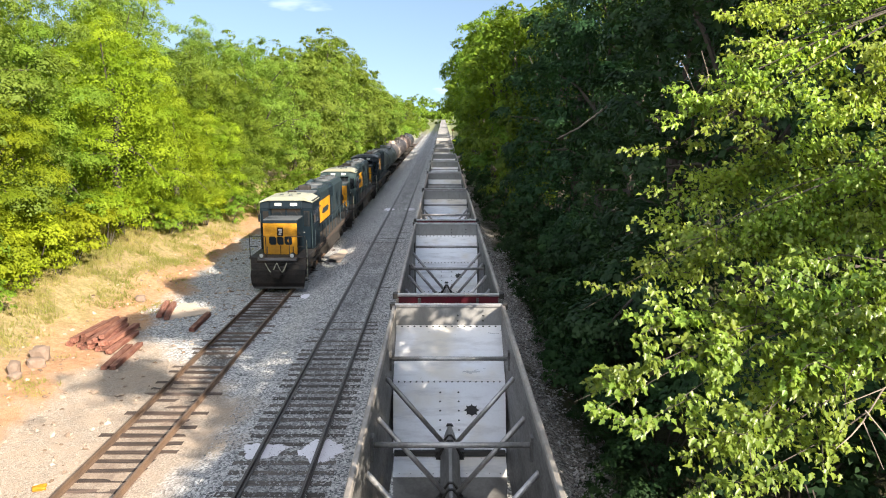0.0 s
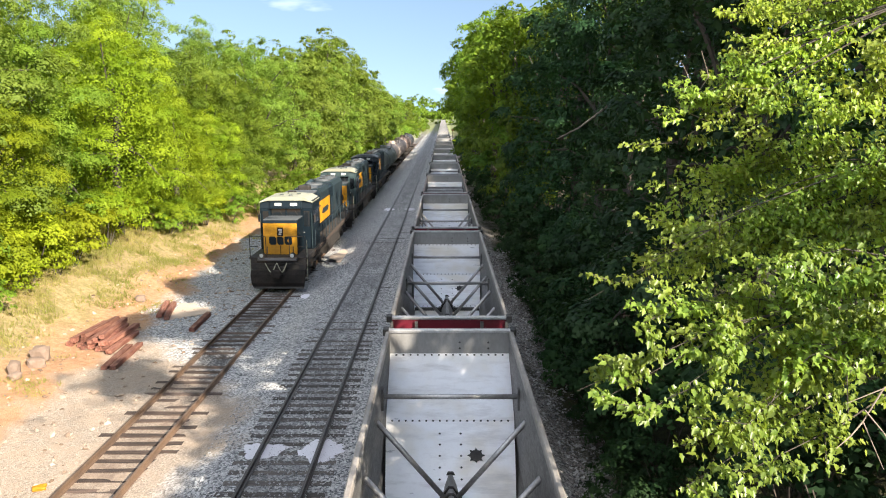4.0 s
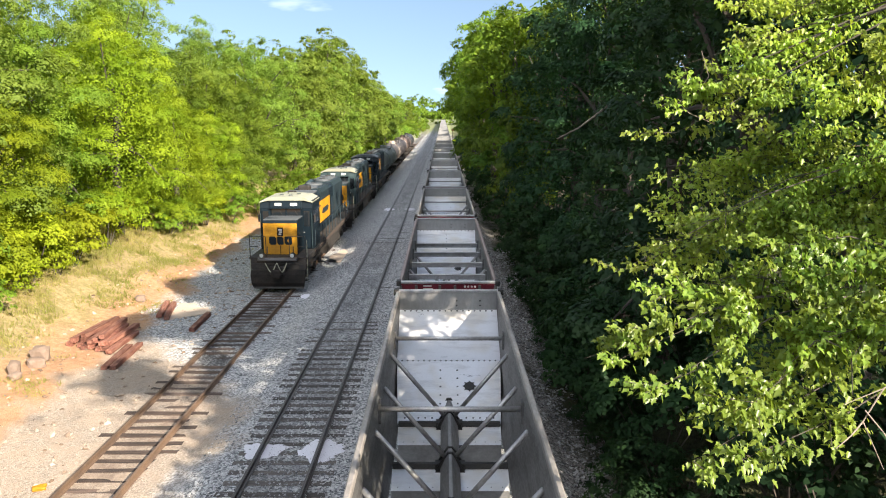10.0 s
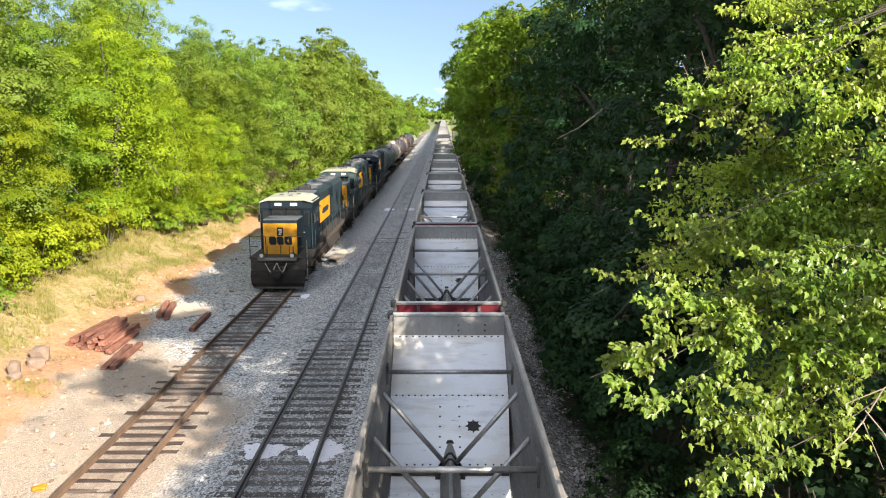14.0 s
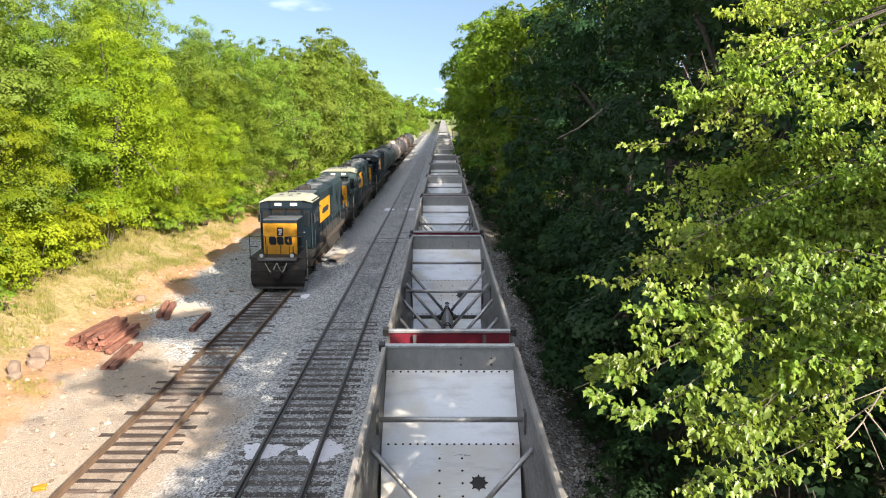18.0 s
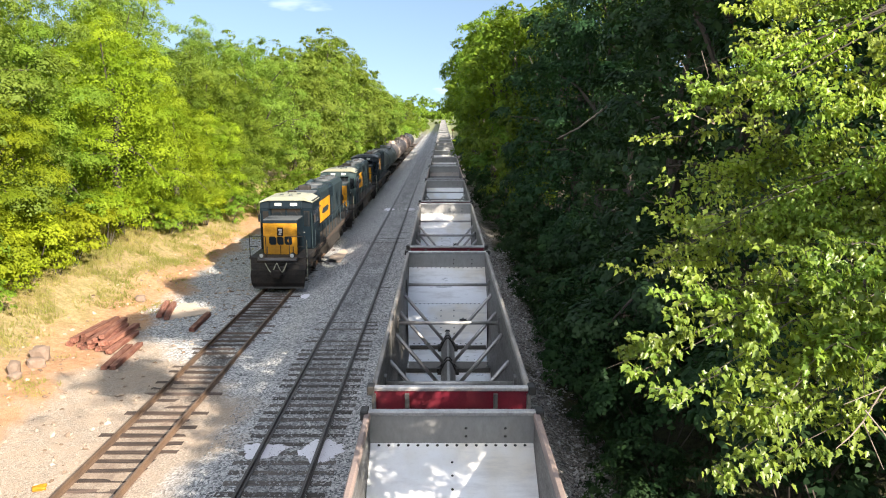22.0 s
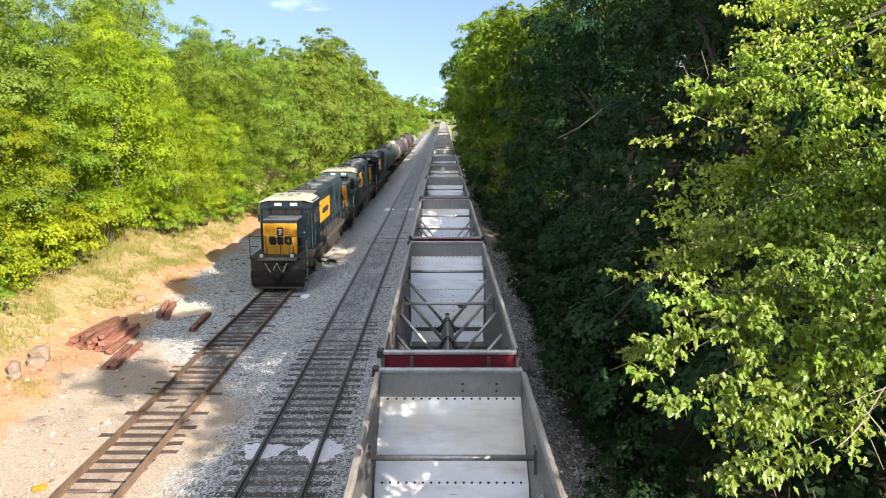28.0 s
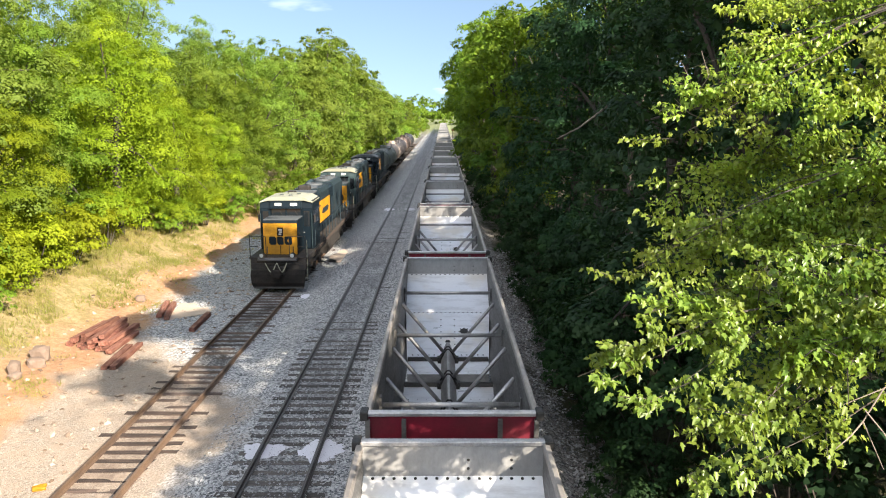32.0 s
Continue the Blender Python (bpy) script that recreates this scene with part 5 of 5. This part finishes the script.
        for i in range(20):
            y = 5.0 + 0.68 * i
            if y < ln - 1.6 and not 7.4 < y < 12.5:
                dr = part("hood_door", boxes((x - 0.016, x + 0.016, y, y + 0.6, 1.85, 3.4), bevel=0.008), GREYBLUE if paint is BLUE else paint, lo)
                part("latch", boxes((x + s * 0.022 - 0.008, x + s * 0.022 + 0.008, y + 0.5, y + 0.55, 2.5, 2.7)), UNDER, dr)
        for y in [3.0 + 1.25 * i for i in range(13)]:
            part("handrail_post", rods(((s * 1.46, y, 1.7), (s * 1.46, y, 2.72), 0.022), sides=6), GREYBLUE, lo)
        part("handrail", rods(((s * 1.46, 5.0, 2.72), (s * 1.46, ln - 0.4, 2.72), 0.022), sides=6), GREYBLUE, lo)
        part("corner_post", rods(((s * 1.42, 0.12, 1.7), (s * 1.42, 0.12, 2.85), 0.024), sides=6), UNDER, lo)
        part("front_rail", rods(((s * 1.42, 0.12, 2.8), (s * 0.6, 0.12, 2.8), 0.02), sides=6), UNDER, lo)
        part("front_rail", rods(((s * 1.42, 0.12, 2.3), (s * 1.0, 0.12, 2.3), 0.02), sides=6), UNDER, lo)
        part("rail_post", rods(((s * 0.6, 0.12, 1.7), (s * 0.6, 0.12, 2.8), 0.02), sides=6), UNDER, lo)
        for k in range(4):
            part("step", boxes((s * 1.22 - 0.24, s * 1.22 + 0.24, 0.35, 0.7, 0.42 + 0.36 * k, 0.46 + 0.36 * k)), UNDER, lo)
        part("grab_rail", rods(((s * 1.47, 0.3, 0.5), (s * 1.47, 0.3, 2.6), 0.02), sides=6), CREAM, lo, "pale grab rail")
    part("fuel_tank", prism([(-1.35, 0.55), (-1.45, 0.8), (-1.45, 1.3), (1.45, 1.3), (1.45, 0.8), (1.35, 0.55)], 7.3, 11.9), UNDER, lo)
    for y in (3.9, 15.3):
        bm = bmesh.new()
        for s in (-1, 1):
            box_in(bm, s * 1.05 - 0.1, s * 1.05 + 0.1, y - 2.5, y + 2.5, 0.55, 0.95, bevel=0.05)
        box_in(bm, -1.0, 1.0, y - 0.4, y + 0.4, 0.6, 0.95)
        tk = part("bogie", bm, UNDER, lo)
        for dy in (-1.7, 0, 1.7):
            bm = bmesh.new()
            wheelset(bm, y + dy)
            part("wheelset", bm, UNDER, tk)
            for s in (-1, 1):
                part("axle_box", boxes((s * 1.17 - 0.09, s * 1.17 + 0.09, y + dy - 0.2, y + dy + 0.2, 0.36, 0.72), bevel=0.04), UNDER, tk)
    part("end_hood", boxes((-0.85, 0.85, ln - 0.88, ln - 0.5, 1.72, 4.0), bevel=0.06), BLUE, lo)
    part("rear_coupler", boxes((-0.14, 0.14, ln - 0.3, ln + 0.45, 0.82, 1.08), bevel=0.05), UNDER, lo)
    return lo


SIDING_X, SIDING_Z = -8.50, -0.50
for y, label, paint, roof in ((37.0, "dark blue diesel locomotive with yellow nose and cream cab roof", BLUE, CREAM),
                              (57.2, "teal diesel locomotive with a golden yellow nose on the siding, sunlight in its paint", TEAL, CREAM),
                              (77.4, "dark sooty diesel locomotive coupled third on the siding", BLUE, ROOFDARK)):
    locomotive(label, paint, roof).matrix_basis = pose(SIDING_X, y, SIDING_Z)


def tank_car(mat, label):
    """A tank on a stub frame, with a walkway round its dome."""
    tc = root("tank_car", Matrix.Identity(4), label, "tank car", "stabled freight cars")
    bm = bmesh.new()
    rod_in(bm, (0, 1.2, 2.75), (0, 15.0, 2.75), 1.45, sides=28)
    for y, s in ((1.2, -1), (15.0, 1)):
        rod_in(bm, (0, y, 2.75), (0, y + s * 0.35, 2.75), 1.45, 1.15, sides=28)
        rod_in(bm, (0, y + s * 0.35, 2.75), (0, y + s * 0.55, 2.75), 1.15, 0.3, sides=28)
    part("tank", bm, mat, tc, smooth=False)
    for y in (3.0, 5.6, 8.1, 10.6, 13.2):
        part("band", rods(((0, y - 0.06, 2.75), (0, y + 0.06, 2.75), 1.475), sides=28), mat, tc)
    part("manway_dome", rods(((0, 8.1, 4.1), (0, 8.1, 4.55), 0.5), sides=16), mat, tc)
    for s in (-1, 1):
        part("platform", boxes((s * 0.85 - 0.25, s * 0.85 + 0.25, 7.0, 9.2, 4.08, 4.12)), UNDER, tc)
        part("platform_rail", rods(((s * 1.08, 7.0, 5.0), (s * 1.08, 9.2, 5.0), 0.025), ((s * 1.08, 7.0, 4.1), (s * 1.08, 7.0, 5.0), 0.025), ((s * 1.08, 9.2, 4.1), (s * 1.08, 9.2, 5.0), 0.025), sides=6), UNDER, tc)
        part("ladder", boxes(*[(s * 1.48 - 0.03, s * 1.48 + 0.03, 7.85, 8.35, 1.4 + 0.33 * k, 1.44 + 0.33 * k) for k in range(9)]), UNDER, tc)["kind"] = "stuff"
    part("underframe", boxes((-1.4, 1.4, 0.2, 2.4, 1.05, 1.3), (-1.4, 1.4, 13.8, 16.0, 1.05, 1.3), (-0.35, 0.35, 2.4, 13.8, 1.0, 1.35)), UNDER, tc)
    for y in (2.2, 14.0):
        part("bogie", bogie_mesh(y), UNDER, tc)
    for y in (-0.2, 16.0):
        part("coupler", boxes((-0.1, 0.1, y, y + 0.4, 0.78, 0.98)), UNDER, tc)
    return tc


for y, mat, label in ((97.8, TANKGREEN, "dusty green-grey tank car coupled behind the locomotives"), (114.6, TANKTAN, "pale dusty tan tank car on the siding"), (131.4, TANKTAN, "pale dusty tan tank car on the siding"),
                      (148.2, TANKBROWN, "rust-brown tank car on the siding"), (165.0, TANKBLACK, "black tank car at the end of the string")):
    tank_car(mat, label).matrix_basis = pose(SIDING_X, y, SIDING_Z)


# ---- clutter on the ground ----
def rough_block(seed, x, y, z, w, d, h, mat, name, label, category, turn=0):
    """An uneven lump with chipped corners."""
    rnd = random.Random(seed)
    bm = bmesh.new()
    bmesh.ops.create_icosphere(bm, subdivisions=2, radius=0.6)
    for v in bm.verts:
        c = v.co.copy()
        m = max(abs(c.x), abs(c.y), abs(c.z))
        c = c.lerp(c * 0.5 / m, 0.75)
        v.co = Vector((c.x * w, c.y * d, c.z * h)) * rnd.uniform(0.9, 1.08)
    ob = part(name, bm, mat)
    ob.matrix_basis = pose(x, y, z, rnd.uniform(-6, 6), rnd.uniform(-6, 6), turn)
    return tagged(ob, label, category)


def timber(x, y, lift, length, turn, mat, label, tip=0):
    bm = bmesh.new()
    box_in(bm, -length / 2, length / 2, -0.115, 0.115, 0, 0.18, bevel=0.015)
    rnd = random.Random(int(x * 100 + y * 10))
    for v in bm.verts:
        v.co += Vector((rnd.uniform(-.04, .04), rnd.uniform(-.02, .02), rnd.uniform(-.012, .012)))
    ob = part("old_sleeper", bm, mat)
    ob.matrix_basis = pose(x, y, ground_z(x, y) + lift, 0, tip, turn)
    return tagged(ob, label, "railway sleeper", "discarded sleepers")


for i in range(7):
    timber(-14.72 + 0.30 * i, 29.1 - 0.10 * i + 0.15 * (i % 2), 0.02, 2.6, 88 + (i * 5) % 7, PILEWOOD, "reddish-brown discarded sleeper in a stack on the earth")
for i in range(6):
    timber(-14.55 + 0.29 * i, 29.15 - 0.09 * i + 0.2 * (i % 2), 0.21, 2.6, 86 + (i * 4) % 9, PILEWOOD, "reddish-brown discarded sleeper in a stack on the earth")
timber(-14.1, 29.2, 0.40, 2.6, 85, PILEWOOD, "splintered reddish-brown sleeper on top of the stack")
timber(-13.5, 29.0, 0.40, 2.6, 94, PILEWOOD, "splintered reddish-brown sleeper on top of the stack")
timber(-12.05, 26.8, 0.02, 2.75, 93, PILEWOOD, "dark brown discarded sleeper lying beside the stack")
timber(-12.42, 26.8, -0.02, 2.7, 94, PILEWOOD, "sandy discarded sleeper half buried beside the stack")
timber(-12.7, 33.1, 0.02, 2.7, 103, PILEWOOD, "reddish-brown timber offcut on pale sand")
timber(-13.05, 33.2, 0.02, 2.5, 102, PILEWOOD, "reddish-brown timber offcut on pale sand")
timber(-10.75, 31.4, 0.02, 2.5, 92, PILEWOOD, "tan-brown timber offcut on pale sand")
rough_block(8, -10.0, 16.8, ground_z(-10.0, 16.8) + 0.05, 0.32, 0.22, 0.12, YELLOW, "plastic_scrap", "faded yellow plastic scrap lying on the gravel", "litter", 20)
for seed, x, y, up, w, d, h, turn, label in ((1, -14.85, 25.9, 0.2, 0.62, 0.55, 0.62, 10, "broken tan concrete chunk on orange earth"), (2, -14.62, 25.2, 0.12, 0.58, 0.5, 0.4, 40, "broken tan concrete chunk on orange earth"),
                                             (3, -14.75, 24.1, 0.18, 0.36, 0.4, 0.62, 15, "upright pinkish concrete chunk on orange earth"), (4, -14.55, 23.75, 0.08, 0.40, 0.36, 0.26, 70, "small broken concrete chunk on orange earth")):
    rough_block(seed, x, y, ground_z(x, y) + up, w, d, h, CONCRETE, "concrete_chunk", label, "rubble", turn)
rough_block(5, -14.6, 34.4, ground_z(-14.6, 34.4) + 0.12, 0.45, 0.4, 0.35, CONCRETE, "rock", "pale rock on the dry bank", "rock", 10)


def spill(x, y, z, w, d, seed, label="spill of white powder over the ballast", mat=None, name="powder_spill"):
    """A thin uneven patch, white powder by default."""
    rnd = random.Random(seed)
    bm = bmesh.new()
    ring = []
    for i in range(40):
        a = i * math.pi / 20
        r = 1 + 0.45 * noise.noise(Vector((math.cos(a) * 1.6, math.sin(a) * 1.6, seed))) + rnd.uniform(-0.15, 0.10)
        ring.append((x + w * r * math.cos(a), y + d * r * math.sin(a)))
    low = [bm.verts.new((p[0], p[1], z)) for p in ring]
    mid = [bm.verts.new((x + (p[0] - x) * 0.85, y + (p[1] - y) * 0.85, z + 0.012)) for p in ring]
    bm.faces.new(mid)
    for i in range(40):
        bm.faces.new((low[i], low[(i + 1) % 40], mid[(i + 1) % 40], mid[i]))
    bmesh.ops.recalc_face_normals(bm, faces=bm.faces)
    tagged(part(name, bm, mat or LIME), label, "spill", "spills on the ballast")


spill(-4.74, 17.95, -0.165, 0.54, 0.52, 11)
spill(-3.20, 17.95, -0.165, 0.56, 0.56, 15)
spill(-5.0, 67.0, -0.165, 0.5, 0.9, 5)
spill(-3.0, 67.2, -0.165, 0.5, 0.9, 6)
# pale patch painting a pool of sunlight on tan ground beside the siding
spill(-6.35, 46.2, ground_z(-6.35, 46.2) + 0.03, 0.85, 1.9, 21, "pale tan fines beside the siding, sunlight in the colour", SAND_SUN, "sand_spill")
spill(-12.35, 33.3, ground_z(-12.35, 33.3) + 0.02, 1.1, 1.5, 24, "patch of pale sand under timber offcuts", SAND_SUN, "sand_spill")
# small white patch at the right of the siding
spill(-7.0, 36.3, ground_z(-7.0, 36.3) + 0.02, 0.25, 0.5, 25, "small white patch beside the siding")


def grass_tufts():
    """Dry and green blades over the bank."""
    rng = np.random.default_rng(9)
    vs, fs = [], []
    n = 0
    while n < 11000:
        x, y = rng.uniform(-21, -12.8), rng.uniform(22, 64)
        patch = noise.noise(Vector((x * 0.55, y * 0.4, 1))) + 0.6 * noise.noise(Vector((x * 1.7, y * 1.3, 4)))
        if patch + (-x - 16.1) * 0.22 + rng.normal(0, 0.2) < 0.06:
            continue
        z = ground_z(x, y)
        n += 1
        tall = 1.0 + 1.1 * max(0.0, noise.noise(Vector((x * 0.9, y * 0.7, 8))))
        for k in range(5):
            a = rng.uniform(0, 6.28)
            h = rng.uniform(0.06, 0.30) * tall * (0.6 if x > -15.2 else 1.0)
            w = rng.uniform(0.008, 0.02)
            lx, ly = rng.normal(0, 0.14, 2)
            o = rng.normal(0, 0.10, 2)
            i = len(vs)
            vs += [(x + o[0] - w * math.cos(a), y + o[1] - w * math.sin(a), z - 0.02), (x + o[0] + w * math.cos(a), y + o[1] + w * math.sin(a), z - 0.02), (x + o[0] + lx, y + o[1] + ly, z + h)]
            fs.append((i, i + 1, i + 2))
    ob = raw("grass", vs, fs, leafy("bank_grass", (0.185, 0.205, 0.04), (0.38, 0.33, 0.125), (0.47, 0.38, 0.175)))
    tagged(ob, "dry yellow and green grass on the bank", "grass", kind="stuff")


grass_tufts()


def ballast_stones():
    """Loose angular stones round the tracks."""
    rng = np.random.default_rng(4)
    vs, fs = [], []
    oct_f = ((0, 2, 4), (2, 1, 4), (1, 3, 4), (3, 0, 4), (2, 0, 5), (1, 2, 5), (3, 1, 5), (0, 3, 5))
    for i in range(27000):
        y = 12.5 + 38 * rng.random() ** 1.6
        x = rng.uniform(-6.4, 4.0)
        z = ground_z(x, y)
        if abs(x + 3.99) < 1.35 and i % 2:
            z = -0.172
        s = rng.uniform(0.018, 0.038)
        p = rng.normal(size=(6, 3)) * 0.25 + np.array([(1, 0, 0), (-1, 0, 0), (0, 1, 0), (0, -1, 0), (0, 0, 1), (0, 0, -1)])
        p = p * s * np.array([1, 1, 0.7]) + np.array([x, y, z + s * 0.25])
        b = len(vs)
        vs += [tuple(q) for q in p]
        fs += [tuple(b + k for k in f) for f in oct_f]
    for i in range(5000):
        x, y = rng.uniform(2.3, 4.9), 12.5 + 40 * rng.random() ** 1.4
        s = 0.02 + 0.06 * rng.random() ** 3
        p = rng.normal(size=(6, 3)) * 0.25 + np.array([(1, 0, 0), (-1, 0, 0), (0, 1, 0), (0, -1, 0), (0, 0, 1), (0, 0, -1)])
        p = p * s * np.array([1, 1, 0.7]) + np.array([x, y, ground_z(x, y) + s * 0.25])
        b = len(vs)
        vs += [tuple(q) for q in p]
        fs += [tuple(b + k for k in f) for f in oct_f]
    m, nt, pr, out = nodes_of("loose_ballast")
    geo = nt.nodes.new("ShaderNodeNewGeometry")
    co = nt.nodes.new("ShaderNodeTexCoord").outputs["Object"]
    nt.links.new(oil_and_shade(nt, co, blend(nt, geo.outputs["Random Per Island"], (0.08, 0.08, 0.085), (0.55, 0.54, 0.53))), pr.inputs["Base Color"])
    pr.inputs["Roughness"].default_value = 0.9
    ob = raw("ballast_stones", vs, fs, m)
    tagged(ob, "loose grey crushed-stone ballast", "ballast", kind="stuff")


ballast_stones()


def bank_rubble():
    """Clods and small stones over the earth bank."""
    rng = np.random.default_rng(14)
    vs, fs = [], []
    oct_f = ((0, 2, 4), (2, 1, 4), (1, 3, 4), (3, 0, 4), (2, 0, 5), (1, 2, 5), (3, 1, 5), (0, 3, 5))
    for i in range(2600):
        x, y = rng.uniform(-16.5, -9.8), 15 + 42 * rng.random() ** 1.3
        s = 0.02 + 0.10 * rng.random() ** 5
        p = rng.normal(size=(6, 3)) * 0.25 + np.array([(1, 0, 0), (-1, 0, 0), (0, 1, 0), (0, -1, 0), (0, 0, 1), (0, 0, -1)])
        p = p * s * np.array([1, 1, 0.6]) + np.array([x, y, ground_z(x, y) + s * 0.2])
        b = len(vs)
        vs += [tuple(q) for q in p]
        fs += [tuple(b + k for k in f) for f in oct_f]
    m, nt, pr, out = nodes_of("bank_clods")
    geo = nt.nodes.new("ShaderNodeNewGeometry")
    nt.links.new(blend(nt, geo.outputs["Random Per Island"], (0.14, 0.09, 0.06), (0.50, 0.40, 0.31)), pr.inputs["Base Color"])
    pr.inputs["Roughness"].default_value = 0.95
    ob = raw("bank_rubble", vs, fs, m)
    tagged(ob, "small tan stones and clods on the bank", "rubble", kind="stuff")


bank_rubble()


# ---- the far end of the line ----
pole = root("utility_pole", pose(-26.0, 330, ground_z(-26, 330)), "thin wooden utility pole above the far trees", "utility pole")
part("pole", rods(((0, 0, 0), (0, 0, 15.5), 0.16), sides=8), BARK, pole)
part("crossarm", boxes((-1.2, 1.2, -0.06, 0.06, 14.6, 14.75)), BARK, pole)
sg = root("signal_post", pose(3.4, 260, ground_z(3.4, 260)), "red-topped trackside signal post far down the line", "signal")
part("post", rods(((0, 0, 0), (0, 0, 4.2), 0.09), sides=8), DARKSTEEL, sg)
part("signal_head", boxes((-0.25, 0.25, -0.1, 0.1, 3.4, 4.3), bevel=0.04), ENDRED, sg)


# ---- sleepers ----
def lay_sleepers(track, top, timber_mat, step, n_near, y0, y_end, sink=0.0, uneven=0.01):
    meshes = []
    for k in range(6):
        me = sleeper_mesh(k + int(top * 10))
        me.materials.append(timber_mat)
        meshes.append(me)
    rnd = random.Random(17)
    for i in range(n_near):
        ob = new("sleeper", meshes[i % 6])
        ob.parent = track
        ob.matrix_basis = pose(rnd.uniform(-0.05, 0.05), y0 + i * step, top - 0.174 + rnd.uniform(-uneven, uneven * 0.8) - sink * min(1.0, max(0.0, (y0 + i * step - 25) / 6)), 0, rnd.uniform(-40, 40) * uneven, rnd.uniform(-80, 80) * uneven)
    bm = bmesh.new()
    y = y0 + n_near * step
    while y < y_end:
        box_in(bm, -1.3, 1.3, y - 0.115, y + 0.115, top - 0.33, top - 0.178 - sink)
        y += step
    rest = part("distant_sleepers", bm, timber_mat, track)
    rest["kind"] = "stuff"


lay_sleepers(TRACKS["siding"], -0.488, OLDTIE, 0.53, 95, -9.2, 230, 0.0, 0.02)
lay_sleepers(TRACKS["middle"], 0.0, SLEEPER, 0.53, 130, -9.2, 170, 0.022)
lay_sleepers(TRACKS["main"], 0.0, SLEEPER, 0.53, 76, -9.08, 60)


# ---- what moves ----
RUN = [(0, 0), (1, 1.277), (2, 2.574), (3, 3.849), (3.5, 4.506), (5.5, 7.081), (6, 7.718), (7, 9.016), (8, 10.315), (9, 11.61), (10, 12.893), (11, 14.19), (12, 15.466),
       (13, 16.757), (14, 18.061), (14.5, 18.704), (16.5, 21.292), (17, 21.931), (18, 23.237), (19, 24.533), (20, 25.835), (21, 27.169), (22, 28.485), (23, 29.778),
       (24, 31.097), (25, 32.403), (27.5, 35.671), (28, 36.343), (29, 37.627), (30, 38.938), (31, 40.273), (32, 41.564)]


# sway of the branch tips: seconds, metres sideways, metres up
SWAY = [(0, -0.07, -0.11), (0.5, -0.14, -0.04), (1, -0.21, -0.04), (1.5, -0.04, -0.18), (2, 0.18, 0.25), (2.5, 0.02, 0.07), (3, -0.01, 0.41), (3.5, -0.07, -0.06), (4.5, 0.0, 0.1),
        (5.5, -0.16, 0.05), (6, 0.12, 0.04), (6.5, 0.70, 0.43), (7, 0.05, -0.17), (7.5, 0.64, -0.41), (8, -0.03, -0.14), (8.5, -0.16, 0.35), (9, -0.18, -0.14), (9.5, 0, 0),
        (10, 0.04, 0.40), (10.5, 0.02, -0.31), (11, 0.63, -0.09), (11.5, 0.14, -0.12), (12, -0.07, 0.25), (12.5, -0.18, -0.09), (13, -0.16, -0.24), (13.5, -0.12, 0.01), (14, 0.11, 0.16),
        (14.5, 0.09, 0.19), (15.5, 0.0, 0.0), (16.5, 0.01, 0.25), (17, -0.04, 0.04), (17.5, -0.14, -0.10), (18, -0.09, 0.04), (18.5, 0.18, -0.14), (19, 0.55, 0.0), (19.5, 0.86, -0.04),
        (20, 0.14, 0.07), (20.5, 0.07, 0.13), (21, 0.28, 0.20), (21.5, 0.62, 0.07), (22, 0.30, 0.25), (22.5, -0.07, 0.20), (23, 0.18, -0.12), (23.5, -0.07, 0.10), (24, -0.09, -0.28),
        (24.5, -0.02, -0.20), (25, 0.07, 0.05), (25.5, -0.07, -0.10), (26.5, 0.1, 0.05), (27.5, 0.35, -0.32), (28, 0.36, 0.23), (28.5, 0.58, -0.25), (29, 0.20, -0.18), (29.5, 0.12, 0.12),
        (30, 0.18, -0.11), (30.5, 0.28, -0.33), (31, 0.36, 0.0), (31.5, 0.01, 0.0), (32, -0.04, 0.19)]


def motions():
    for k, car in HOPPERS.items():
        walk(car, [(t, pose(0.16, FRONT + (k - s) * LEN, 0)) for t, s in RUN])
    for ob, base, arm, give, lag in NEAR_BRANCHES:
        rows = []
        for i, (t, dx, dz) in enumerate(SWAY):
            px, pz = SWAY[max(i - 1, 0)][1:]
            ex, ez = dx + (px - dx) * lag, dz + (pz - dz) * lag
            moved = arm + Vector((ex, ex * 0.3, ez)) * give
            reach = moved.normalized() * (moved.length - arm.length)
            rows.append((t, Matrix.Translation(base + reach) @ arm.rotation_difference(moved).to_matrix().to_4x4()))
        walk(ob, rows)


motions()
